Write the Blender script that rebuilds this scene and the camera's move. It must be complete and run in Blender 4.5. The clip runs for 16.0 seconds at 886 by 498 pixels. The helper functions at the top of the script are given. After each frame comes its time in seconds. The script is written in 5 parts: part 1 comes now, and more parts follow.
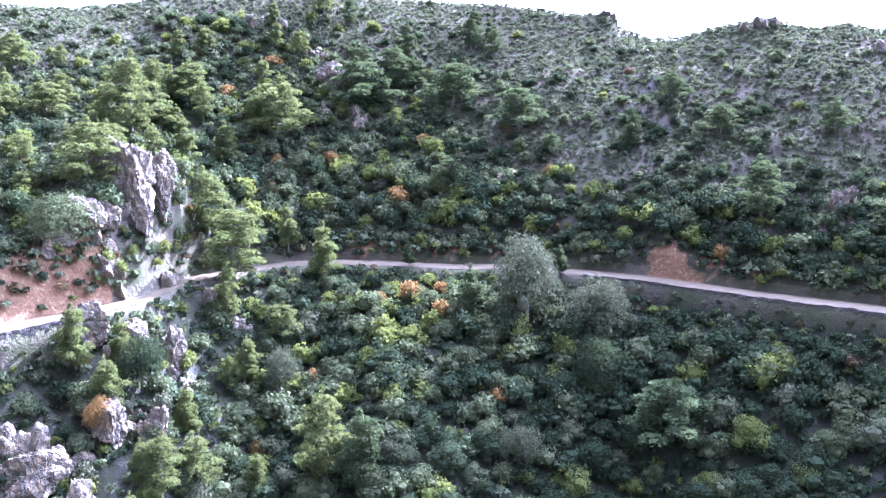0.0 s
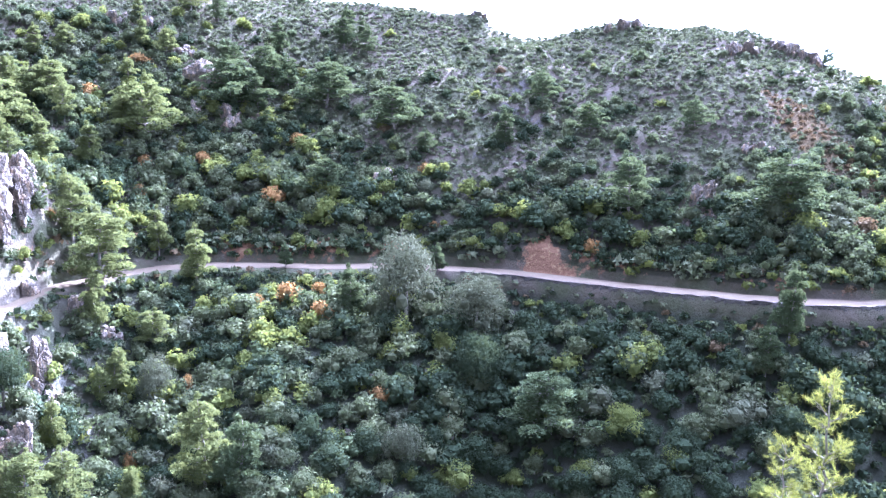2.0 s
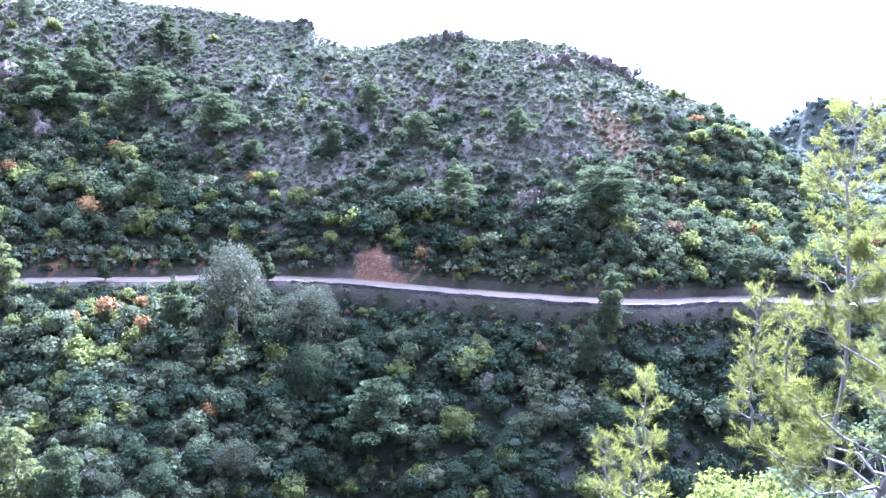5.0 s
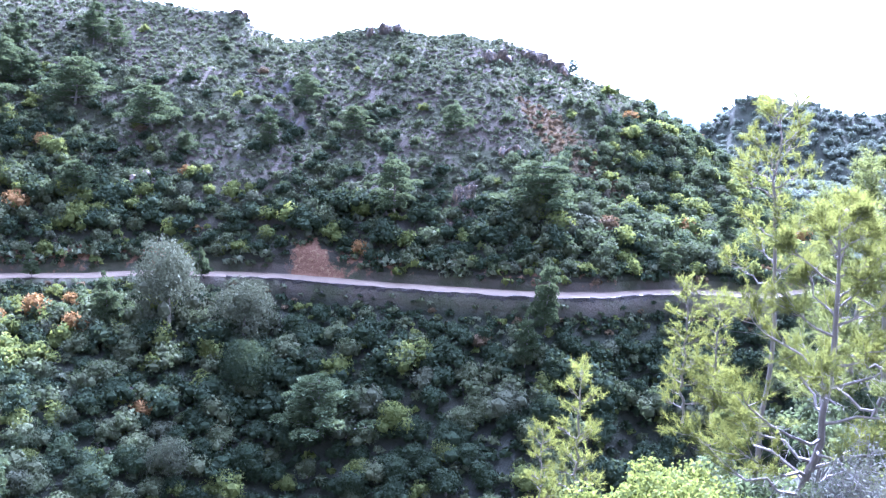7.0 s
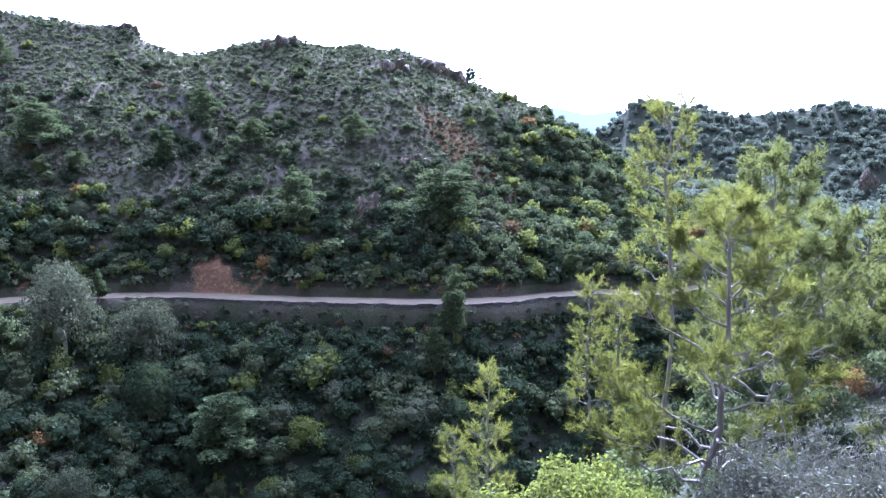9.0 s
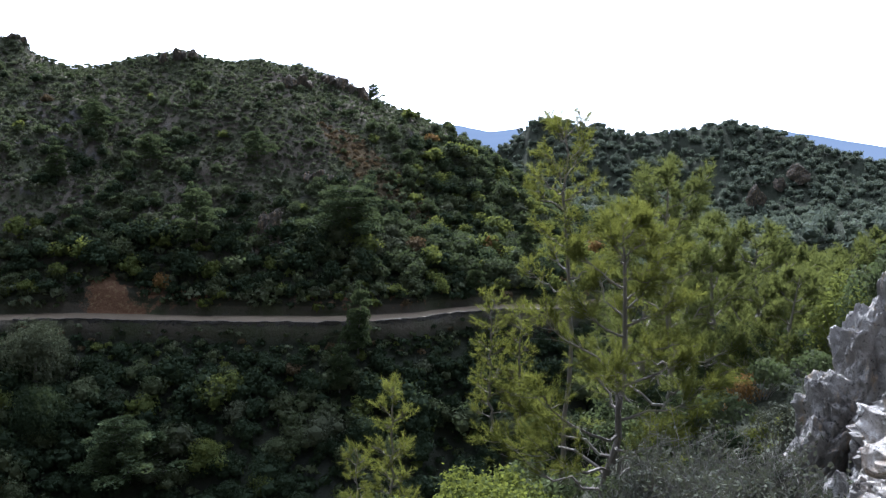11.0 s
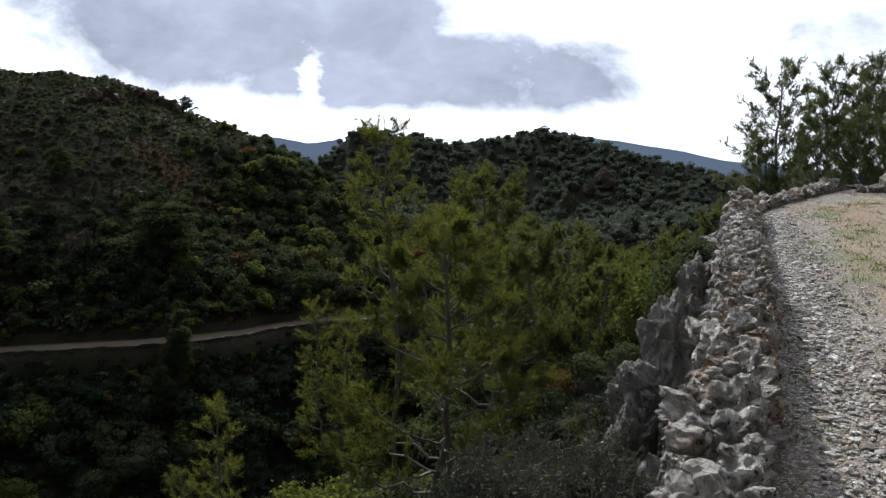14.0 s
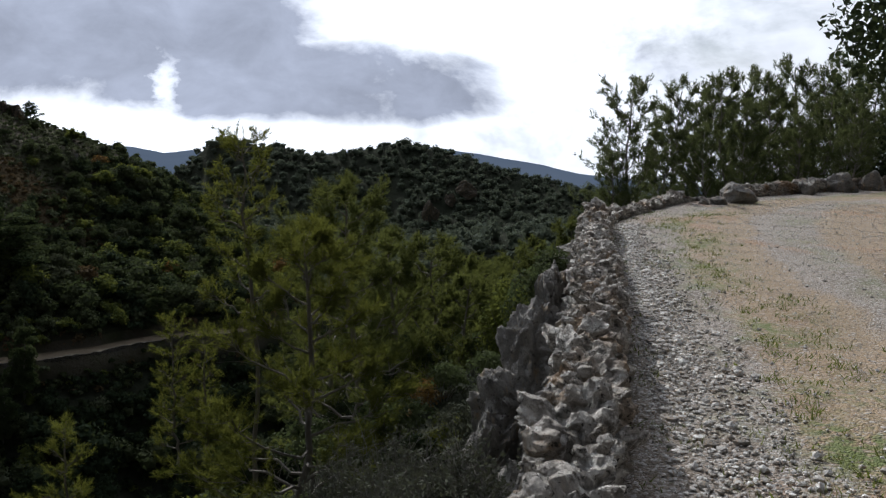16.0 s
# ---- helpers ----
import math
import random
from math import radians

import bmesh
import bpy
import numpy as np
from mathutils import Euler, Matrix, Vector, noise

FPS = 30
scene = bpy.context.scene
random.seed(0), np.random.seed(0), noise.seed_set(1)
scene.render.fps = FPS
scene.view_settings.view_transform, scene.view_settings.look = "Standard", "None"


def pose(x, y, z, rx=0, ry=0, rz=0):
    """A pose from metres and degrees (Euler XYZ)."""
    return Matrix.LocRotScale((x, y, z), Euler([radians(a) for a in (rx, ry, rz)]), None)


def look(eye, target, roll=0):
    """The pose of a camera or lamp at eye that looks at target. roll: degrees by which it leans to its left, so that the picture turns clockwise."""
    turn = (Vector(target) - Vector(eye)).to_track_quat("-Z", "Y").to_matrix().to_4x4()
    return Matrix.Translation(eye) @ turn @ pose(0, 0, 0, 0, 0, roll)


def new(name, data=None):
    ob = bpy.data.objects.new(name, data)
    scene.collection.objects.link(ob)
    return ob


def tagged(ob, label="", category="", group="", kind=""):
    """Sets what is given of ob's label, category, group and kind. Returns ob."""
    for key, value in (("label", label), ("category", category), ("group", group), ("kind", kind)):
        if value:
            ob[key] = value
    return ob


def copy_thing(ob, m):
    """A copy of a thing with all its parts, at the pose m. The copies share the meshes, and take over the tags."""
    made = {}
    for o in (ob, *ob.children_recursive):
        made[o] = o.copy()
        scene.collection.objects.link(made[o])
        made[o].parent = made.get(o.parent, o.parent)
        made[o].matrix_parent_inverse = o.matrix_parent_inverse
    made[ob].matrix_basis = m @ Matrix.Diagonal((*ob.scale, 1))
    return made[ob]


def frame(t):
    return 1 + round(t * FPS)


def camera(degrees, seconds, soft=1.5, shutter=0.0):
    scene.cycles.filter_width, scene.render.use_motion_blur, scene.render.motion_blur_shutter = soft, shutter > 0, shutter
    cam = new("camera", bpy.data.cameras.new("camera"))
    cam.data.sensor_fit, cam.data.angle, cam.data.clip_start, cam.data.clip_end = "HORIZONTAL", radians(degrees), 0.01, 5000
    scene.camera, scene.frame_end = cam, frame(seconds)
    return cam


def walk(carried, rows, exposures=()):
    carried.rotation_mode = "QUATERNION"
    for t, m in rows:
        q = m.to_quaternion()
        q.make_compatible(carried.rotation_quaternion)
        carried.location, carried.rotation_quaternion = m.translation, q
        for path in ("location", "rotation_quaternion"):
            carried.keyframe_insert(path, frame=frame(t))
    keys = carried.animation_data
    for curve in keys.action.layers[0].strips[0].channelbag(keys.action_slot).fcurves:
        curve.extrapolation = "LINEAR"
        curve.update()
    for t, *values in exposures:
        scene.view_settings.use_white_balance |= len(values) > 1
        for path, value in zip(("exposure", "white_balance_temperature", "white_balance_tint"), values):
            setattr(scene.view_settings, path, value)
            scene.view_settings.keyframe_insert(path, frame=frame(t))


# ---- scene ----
cam = camera(52.29, 16.0, soft=1.3)
PATH = [  # seconds, x, y, z, rx, ry, rz
    (0, 0.000, -0.000, 1.700, 79.37, 0.31, -0.06),
    (0.5, 0.001, -0.001, 1.698, 79.59, 0.26, -1.79),
    (1, 0.003, -0.003, 1.696, 79.56, 0.05, -3.68),
    (1.5, 0.004, -0.004, 1.694, 79.38, 0.34, -5.89),
    (2, 0.006, -0.006, 1.692, 79.27, 0.16, -7.90),
    (2.5, 0.007, -0.007, 1.690, 79.60, 0.14, -9.88),
    (3, 0.008, -0.008, 1.688, 79.84, 0.14, -11.88),
    (3.5, 0.010, -0.010, 1.686, 79.93, 0.39, -13.75),
    (4, 0.011, -0.011, 1.684, 80.24, -0.13, -15.33),
    (4.5, 0.013, -0.013, 1.682, 80.24, -0.36, -17.01),
    (5, 0.014, -0.014, 1.680, 79.83, -0.69, -18.61),
    (7.5, 0.028, -0.028, 1.660, 79.60, -0.99, -23.75),
    (8, 0.034, -0.034, 1.653, 79.68, -0.58, -25.34),
    (8.5, 0.040, -0.040, 1.647, 80.01, -0.35, -27.01),
    (9, 0.047, -0.047, 1.640, 80.24, -0.02, -28.82),
    (9.5, 0.053, -0.053, 1.633, 80.24, -0.27, -30.69),
    (12, 0.084, -0.084, 1.600, 82.20, -0.07, -38.34),
    (12.5, 0.087, -0.087, 1.597, 82.41, 0.34, -40.49),
    (13, 0.089, -0.089, 1.595, 82.24, 0.85, -41.71),
    (13.5, 0.092, -0.092, 1.593, 82.10, 0.65, -43.44),
    (14, 0.095, -0.095, 1.590, 82.02, 0.25, -46.21),
    (14.5, 0.097, -0.097, 1.587, 81.96, 0.22, -47.71),
    (15, 0.100, -0.100, 1.585, 82.02, 0.19, -50.33),
    (15.5, 0.102, -0.102, 1.583, 82.26, -0.19, -52.11),
    (16, 0.105, -0.105, 1.580, 82.77, -0.53, -54.86),
]
walk(cam, [(t, pose(x, y, z, rx, ry, rz)) for t, x, y, z, rx, ry, rz in PATH],
     exposures=[(0, 3.97, 4660, 36), (3.5, 4.45, 4540, 37), (5, 4.25, 4440, 38), (7.5, 3.93, 4440, 36), (9.5, 2.8, 4720, 26), (12, 1.0, 5500, 11), (13, 0.55, 5700, 10), (14, 0.1, 5800, 10), (16, -0.22, 5800, 11)])

# ---- world, sun ----
SUN_AZ, SUN_EL = 37.0, 33.0
CLOUD_AT = (0.3, 1.7, 0.45)
world = bpy.data.worlds.new("world")
scene.world = world
world.use_nodes = True


class Nodes:
    """Short hand for building a node tree."""

    def __init__(self, tree):
        self.tree = tree
        tree.nodes.clear()

    def add(self, kind, **kw):
        n = self.tree.nodes.new(kind)
        for k, v in kw.items():
            if k in ("operation", "blend_type", "data_type", "noise_dimensions", "feature", "sky_type", "sun_disc", "vector_type", "distance", "sun_elevation", "sun_rotation", "clamp"):
                if k == "operation": n.operation = v
                elif k == "blend_type": n.blend_type = v
                elif k == "data_type": n.data_type = v
                elif k == "noise_dimensions": n.noise_dimensions = v
                elif k == "feature": n.feature = v
                elif k == "sky_type": n.sky_type = v
                elif k == "sun_disc": n.sun_disc = v
                elif k == "distance": n.distance = v
                elif k == "sun_elevation": n.sun_elevation = v
                elif k == "sun_rotation": n.sun_rotation = v
                elif k == "clamp": n.use_clamp = v
        return n

    def link(self, a, b):
        self.tree.links.new(a, b)

    def put(self, socket, v):
        if isinstance(v, bpy.types.NodeSocket):
            self.link(v, socket)
        else:
            socket.default_value = v

    def math(self, op, a, b=0.0, clamp=False):
        n = self.add("ShaderNodeMath", operation=op, clamp=clamp)
        self.put(n.inputs[0], a)
        self.put(n.inputs[1], b)
        return n.outputs[0]

    def noise(self, vec, scale, detail=4.0, rough=0.55, dist=0.0):
        n = self.add("ShaderNodeTexNoise")
        self.put(n.inputs["Vector"], vec)
        n.inputs["Scale"].default_value = scale
        n.inputs["Detail"].default_value = detail
        n.inputs["Roughness"].default_value = rough
        n.inputs["Distortion"].default_value = dist
        return n.outputs["Fac"]

    def voronoi(self, vec, scale, feature="F1"):
        n = self.add("ShaderNodeTexVoronoi", feature=feature)
        self.put(n.inputs["Vector"], vec)
        n.inputs["Scale"].default_value = scale
        return n.outputs["Distance"]

    def span(self, v, a, b, lo=0.0, hi=1.0):
        n = self.add("ShaderNodeMapRange")
        self.put(n.inputs[0], v)
        for i, q in enumerate((a, b, lo, hi)):
            n.inputs[i + 1].default_value = q
        return n.outputs[0]

    def mix(self, f, a, b, blend="MIX"):
        n = self.add("ShaderNodeMix", data_type="RGBA", blend_type=blend)
        self.put(n.inputs[0], f)
        for i, v in ((6, a), (7, b)):
            if isinstance(v, tuple):
                v = (*v[:3], 1)
            self.put(n.inputs[i], v)
        return n.outputs[2]

    def stretch(self, vec, s):
        n = self.add("ShaderNodeMapping")
        self.put(n.inputs["Vector"], vec)
        n.inputs["Scale"].default_value = s
        return n.outputs[0]


def build_sky():
    n = Nodes(world.node_tree)
    sky = n.add("ShaderNodeTexSky", sky_type="NISHITA", sun_disc=False,
                sun_elevation=radians(SUN_EL), sun_rotation=radians(SUN_AZ))
    sky_b = n.add("ShaderNodeBackground")
    n.put(sky_b.inputs[0], sky.outputs[0])
    sky_b.inputs[1].default_value = 0.05
    co = n.add("ShaderNodeTexCoord").outputs["Generated"]
    # broken clouds, brighter towards the sun behind them
    a, e = radians(SUN_AZ), radians(SUN_EL)
    dot = n.add("ShaderNodeVectorMath", operation="DOT_PRODUCT")
    n.put(dot.inputs[0], co)
    dot.inputs[1].default_value = (math.sin(a) * math.cos(e), math.cos(a) * math.cos(e), math.sin(e))
    glow = n.math("POWER", n.span(dot.outputs["Value"], -0.2, 0.84), 4.2)
    puff = n.add("ShaderNodeMapping")
    n.put(puff.inputs["Vector"], co)
    puff.inputs["Location"].default_value = CLOUD_AT
    puff.inputs["Scale"].default_value = (1.0, 1.0, 1.7)
    cover = n.span(n.noise(puff.outputs[0], 2.6, 7, 0.55, 0.2), 0.28, 0.40)
    # a heavy grey bank low over the far hill, thinner cloud elsewhere
    sep = n.add("ShaderNodeSeparateXYZ")
    n.put(sep.inputs[0], co)
    # grey banks low over the far hills: bearing, height, half width, half height, weight
    bank = None
    for b, e0, wide, tall, k in ((35, 5.9, 14.0, 4.9, 1.0), (47.5, 3.2, 11.5, 2.8, 1.0), (69, 5.2, 6.5, 1.8, 0.2)):
        b = radians(b)
        side = n.math("ADD", n.math("MULTIPLY", sep.outputs[0], math.cos(b)), n.math("MULTIPLY", sep.outputs[1], -math.sin(b)))
        qa = n.math("POWER", n.math("ABSOLUTE", n.math("DIVIDE", side, math.sin(radians(wide)))), 3.0)
        qe = n.math("POWER", n.math("ABSOLUTE", n.math("DIVIDE", n.math("SUBTRACT", sep.outputs[2], math.sin(radians(e0))), math.sin(radians(tall)))), 3.0)
        lobe = n.math("MULTIPLY", n.math("SUBTRACT", 1.0, n.math("ADD", qa, qe)), k)
        bank = lobe if bank is None else n.math("MAXIMUM", bank, lobe)
    # a bright gap in the bank
    b = radians(38.4)
    side = n.math("ADD", n.math("MULTIPLY", sep.outputs[0], math.cos(b)), n.math("MULTIPLY", sep.outputs[1], -math.sin(b)))
    ragged = n.math("MULTIPLY", n.math("SUBTRACT", n.noise(puff.outputs[0], 14.0, 6, 0.6), 0.5), 0.16)
    side = n.math("ADD", side, ragged)
    qa = n.math("POWER", n.math("ABSOLUTE", n.math("DIVIDE", side, 0.034)), 2.0)
    qe = n.math("POWER", n.math("ABSOLUTE", n.math("DIVIDE", n.math("SUBTRACT", sep.outputs[2], 0.060), 0.040)), 2.0)
    gap = n.math("MAXIMUM", n.math("SUBTRACT", 1.0, n.math("ADD", qa, qe)), 0.0)
    bank = n.math("SUBTRACT", n.math("MAXIMUM", bank, -0.25), n.math("MULTIPLY", gap, 0.8))
    soft = n.noise(puff.outputs[0], 5.5, 10, 0.60, 0.35)
    lump = n.math("ADD", n.math("MULTIPLY", bank, 2.0), n.math("MULTIPLY", n.math("SUBTRACT", soft, 0.47), 5.6))
    thick = n.span(lump, 0.0, 1.6)
    detail = n.span(n.noise(puff.outputs[0], 11.0, 6, 0.6, 0.3), 0.3, 0.7, 0.78, 1.18)
    col = n.mix(thick, (1.0, 1.0, 1.0), (0.26, 0.272, 0.31))
    cloud = n.add("ShaderNodeBackground")
    n.put(cloud.inputs[0], n.mix(1.0, col, detail, "MULTIPLY"))
    n.put(cloud.inputs[1], n.math("ADD", n.math("MULTIPLY", glow, 1.9), 0.075))
    mixed = n.add("ShaderNodeMixShader")
    n.put(mixed.inputs[0], cover)
    n.link(sky_b.outputs[0], mixed.inputs[1])
    n.link(cloud.outputs[0], mixed.inputs[2])
    out = n.add("ShaderNodeOutputWorld")
    n.link(mixed.outputs[0], out.inputs[0])


build_sky()
sun = new("sun", bpy.data.lights.new("sun", "SUN"))
sun.data.energy, sun.data.angle, sun.data.color = 4.8, radians(0.6), (1.0, 0.92, 0.79)
_a, _e = radians(SUN_AZ), radians(SUN_EL)
sun.matrix_world = look((0, 0, 60), (-math.sin(_a) * math.cos(_e), -math.cos(_a) * math.cos(_e), 60 - math.sin(_e)))


# ---- materials ----
def material(name, build, rough=0.9, spec=0.25):
    """build(n, pos) gives (colour, height or None); position is in metres."""
    m = bpy.data.materials.new(name)
    m.use_nodes = True
    n = Nodes(m.node_tree)
    pos = n.add("ShaderNodeNewGeometry").outputs["Position"]
    col, height = build(n, pos)
    b = n.add("ShaderNodeBsdfPrincipled")
    n.put(b.inputs["Base Color"], col)
    n.put(b.inputs["Roughness"], rough)
    b.inputs["Specular IOR Level"].default_value = spec
    if height is not None:
        bump = n.add("ShaderNodeBump")
        bump.inputs["Strength"].default_value = 0.8
        bump.inputs["Distance"].default_value = height[1]
        n.put(bump.inputs["Height"], height[0])
        n.link(bump.outputs[0], b.inputs["Normal"])
    out = n.add("ShaderNodeOutputMaterial")
    n.link(b.outputs[0], out.inputs[0])
    return m


def ground_look(n, p):
    soil = n.mix(n.noise(p, 0.35, 6), (0.066, 0.058, 0.046), (0.125, 0.112, 0.088))
    grass = n.mix(n.noise(p, 1.7, 5), (0.046, 0.052, 0.030), (0.086, 0.090, 0.056))
    c = n.mix(n.span(n.noise(p, 0.16, 6), 0.42, 0.58), soil, grass)
    stone = n.mix(n.noise(p, 3.0, 5), (0.075, 0.070, 0.066), (0.145, 0.138, 0.130))
    f = n.span(n.noise(p, 0.55, 7, 0.65), 0.58, 0.68, 0.0, 0.55)
    c = n.mix(f, c, stone)
    grain = n.noise(p, 0.9, 7, 0.65)
    c = n.mix(n.span(n.noise(p, 1.3, 8, 0.7), 0.6, 0.72, 0.0, 0.3), c, (0.12, 0.114, 0.106))
    rust = n.add("ShaderNodeAttribute")
    rust.attribute_name = "rust"
    edge = n.math("ADD", rust.outputs["Fac"], n.math("MULTIPLY", n.math("SUBTRACT", grain, 0.5), 1.6))
    c = n.mix(n.span(edge, 0.4, 0.6, 0.0, 0.8), c, n.mix(n.noise(p, 2.2, 4), (0.125, 0.080, 0.045), (0.10, 0.085, 0.048)))
    rock = n.add("ShaderNodeAttribute")
    rock.attribute_name = "rock"
    edge = n.math("ADD", rock.outputs["Fac"], n.math("MULTIPLY", n.math("SUBTRACT", grain, 0.5), 1.6))
    rc = n.mix(n.noise(p, 1.1, 7, 0.65), (0.05, 0.048, 0.046), (0.17, 0.165, 0.157))
    c = n.mix(n.span(edge, 0.42, 0.58), c, rc)
    # wooded ground: undergrowth green, darkened by painted shade between the plants
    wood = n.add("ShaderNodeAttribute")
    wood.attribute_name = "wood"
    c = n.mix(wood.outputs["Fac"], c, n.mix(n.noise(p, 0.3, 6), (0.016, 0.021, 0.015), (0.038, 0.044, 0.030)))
    earth = n.add("ShaderNodeAttribute")
    earth.attribute_name = "earth"
    edge = n.math("ADD", earth.outputs["Fac"], n.math("MULTIPLY", n.math("SUBTRACT", grain, 0.5), 1.8))
    ec, _ = earth_look(n, p)
    c = n.mix(n.span(edge, 0.42, 0.6), c, ec)
    return c, (n.noise(p, 2.5, 8, 0.65), 0.35)


def rock_look(n, p):
    a = n.mix(n.noise(p, 1.1, 7, 0.6), (0.050, 0.044, 0.037), (0.185, 0.162, 0.132))
    streak = n.noise(n.stretch(p, (2.2, 2.2, 0.5)), 1.3, 6, 0.6)
    a = n.mix(n.span(streak, 0.5, 0.66), a, (0.29, 0.215, 0.14))
    crack = n.voronoi(p, 1.4, "DISTANCE_TO_EDGE")
    a = n.mix(n.span(crack, 0.0, 0.035, 0.75, 0.0), a, (0.05, 0.045, 0.04))
    hgt = n.math("ADD", n.noise(p, 2.4, 9, 0.7), n.span(crack, 0.0, 0.07, -0.4, 0.0))
    return a, (hgt, 0.35)


def earth_look(n, p):
    a = n.mix(n.noise(p, 0.7, 6), (0.13, 0.072, 0.044), (0.21, 0.13, 0.083))
    a = n.mix(n.span(n.noise(p, 2.6, 6), 0.52, 0.66), a, (0.24, 0.165, 0.095))
    return a, (n.noise(p, 2.5, 8, 0.65), 0.3)


def far_road_look(n, p):
    a = n.mix(n.noise(p, 0.4, 6), (0.075, 0.058, 0.038), (0.118, 0.094, 0.064))
    return a, (n.noise(p, 6.0, 5), 0.04)


def dry_wall_look(n, p):
    a = n.mix(n.noise(p, 1.5, 6), (0.05, 0.047, 0.044), (0.13, 0.12, 0.11))
    e = n.voronoi(n.stretch(p, (1, 1, 1.6)), 2.6, "DISTANCE_TO_EDGE")
    a = n.mix(n.span(e, 0.0, 0.06, 0.8, 0.0), a, (0.04, 0.036, 0.033))
    return a, (n.span(e, 0.0, 0.1), 0.15)


def gravel_look(n, p):
    fine = n.noise(p, 3.0, 6, 0.65)
    grey = n.mix(fine, (0.15, 0.122, 0.096), (0.32, 0.275, 0.23))
    tan = n.mix(fine, (0.22, 0.158, 0.092), (0.35, 0.262, 0.168))
    rut = n.add("ShaderNodeAttribute")
    rut.attribute_name = "rut"
    edge = n.math("ADD", rut.outputs["Fac"], n.math("MULTIPLY", n.math("SUBTRACT", n.noise(p, 0.9, 7, 0.65), 0.5), 1.3))
    a = n.mix(n.span(edge, 0.35, 0.65), grey, tan)
    a = n.mix(n.span(n.noise(p, 0.42, 6, 0.6, 0.8), 0.57, 0.66, 0.0, 0.75), a, (0.27, 0.145, 0.07))
    a = n.mix(n.span(n.noise(p, 0.8, 6, 0.65, 0.5), 0.57, 0.67, 0.0, 0.65), a, (0.11, 0.088, 0.068))
    # brown soil by the parapet, with the wall's shade painted into it
    foot_shade = n.add("ShaderNodeAttribute")
    foot_shade.attribute_name = "foot_shade"
    a = n.mix(n.math("MULTIPLY", foot_shade.outputs["Fac"], n.span(n.noise(p, 2.5, 6, 0.65), 0.35, 0.6, 0.2, 0.85)), a, (0.115, 0.088, 0.064))
    sp = n.add("ShaderNodeTexVoronoi")
    n.put(sp.inputs["Vector"], p)
    sp.inputs["Scale"].default_value = 60.0
    bw = n.add("ShaderNodeSeparateColor")
    n.put(bw.inputs[0], sp.outputs["Color"])
    big = n.add("ShaderNodeTexVoronoi")
    n.put(big.inputs["Vector"], p)
    big.inputs["Scale"].default_value = 17.0
    bc = n.add("ShaderNodeSeparateColor")
    n.put(bc.inputs[0], big.outputs["Color"])
    lone = n.math("MULTIPLY", n.span(bc.outputs[0], 0.72, 0.74), n.span(big.outputs["Distance"], 0.28, 0.36, 1.0, 0.0))
    a = n.mix(n.math("MULTIPLY", lone, 0.8), a, n.mix(bc.outputs[1], (0.16, 0.135, 0.11), (0.56, 0.53, 0.50)))
    a = n.mix(n.span(n.noise(p, 5.5, 9, 0.8), 0.36, 0.5, 0.55, 0.0), a, (0.10, 0.08, 0.062))
    stony = n.span(edge, 0.2, 0.8, 0.85, 0.4)
    a = n.mix(n.math("MULTIPLY", n.span(bw.outputs[0], 0.55, 0.9), stony), a, (0.46, 0.44, 0.42))
    a = n.mix(n.span(bw.outputs[1], 0.7, 0.98, 0.0, 0.7), a, (0.11, 0.09, 0.075))
    green = n.add("ShaderNodeAttribute")
    green.attribute_name = "green"
    g = n.math("MULTIPLY", n.math("MULTIPLY", green.outputs["Fac"], n.span(n.noise(p, 1.1, 6, 0.6), 0.45, 0.6)), n.span(n.noise(p, 12.0, 4), 0.38, 0.55))
    a = n.mix(n.math("MULTIPLY", g, 0.9), a, (0.10, 0.135, 0.035))
    hgt = n.math("ADD", n.math("ADD", n.noise(p, 14.0, 6, 0.7), n.math("MULTIPLY", sp.outputs["Distance"], -0.6)), n.math("MULTIPLY", lone, 0.6))
    return a, (hgt, 0.03)


def wall_stone_look(n, p):
    rnd = n.add("ShaderNodeObjectInfo").outputs["Random"]
    base = n.mix(rnd, (0.40, 0.36, 0.315), (0.68, 0.655, 0.62))
    a = n.mix(n.span(n.noise(p, 9.0, 8, 0.75), 0.38, 0.58), (0.13, 0.115, 0.10), base)
    a = n.mix(n.span(n.noise(p, 3.1, 6, 0.6), 0.54, 0.66, 0.0, 0.8), a, (0.29, 0.20, 0.12))
    a = n.mix(n.span(n.noise(p, 16.0, 7, 0.7), 0.55, 0.62), a, (0.66, 0.65, 0.62))
    a = n.mix(n.span(n.noise(p, 34.0, 5, 0.7), 0.58, 0.64), a, (0.04, 0.037, 0.033))
    return a, (n.noise(p, 22.0, 10, 0.8), 0.06)


def mortar_look(n, p):
    a = n.mix(n.span(n.noise(p, 6.0, 9, 0.75), 0.40, 0.60), (0.14, 0.122, 0.102), (0.70, 0.665, 0.615))
    a = n.mix(n.span(n.noise(p, 1.5, 7, 0.65), 0.50, 0.62, 0.0, 0.9), a, (0.30, 0.20, 0.115))
    a = n.mix(n.span(n.noise(p, 11.0, 8, 0.75), 0.56, 0.63), a, (0.64, 0.63, 0.60))
    a = n.mix(n.span(n.noise(p, 25.0, 6, 0.7), 0.57, 0.63), a, (0.04, 0.037, 0.033))
    return a, (n.noise(p, 16.0, 10, 0.8), 0.09)


def bark_look(n, p):
    a = n.mix(n.noise(n.stretch(p, (1, 1, 0.35)), 14.0, 6, 0.65), (0.07, 0.062, 0.054), (0.26, 0.24, 0.215))
    return a, (n.noise(n.stretch(p, (1, 1, 0.3)), 26.0, 5, 0.6), 0.02)


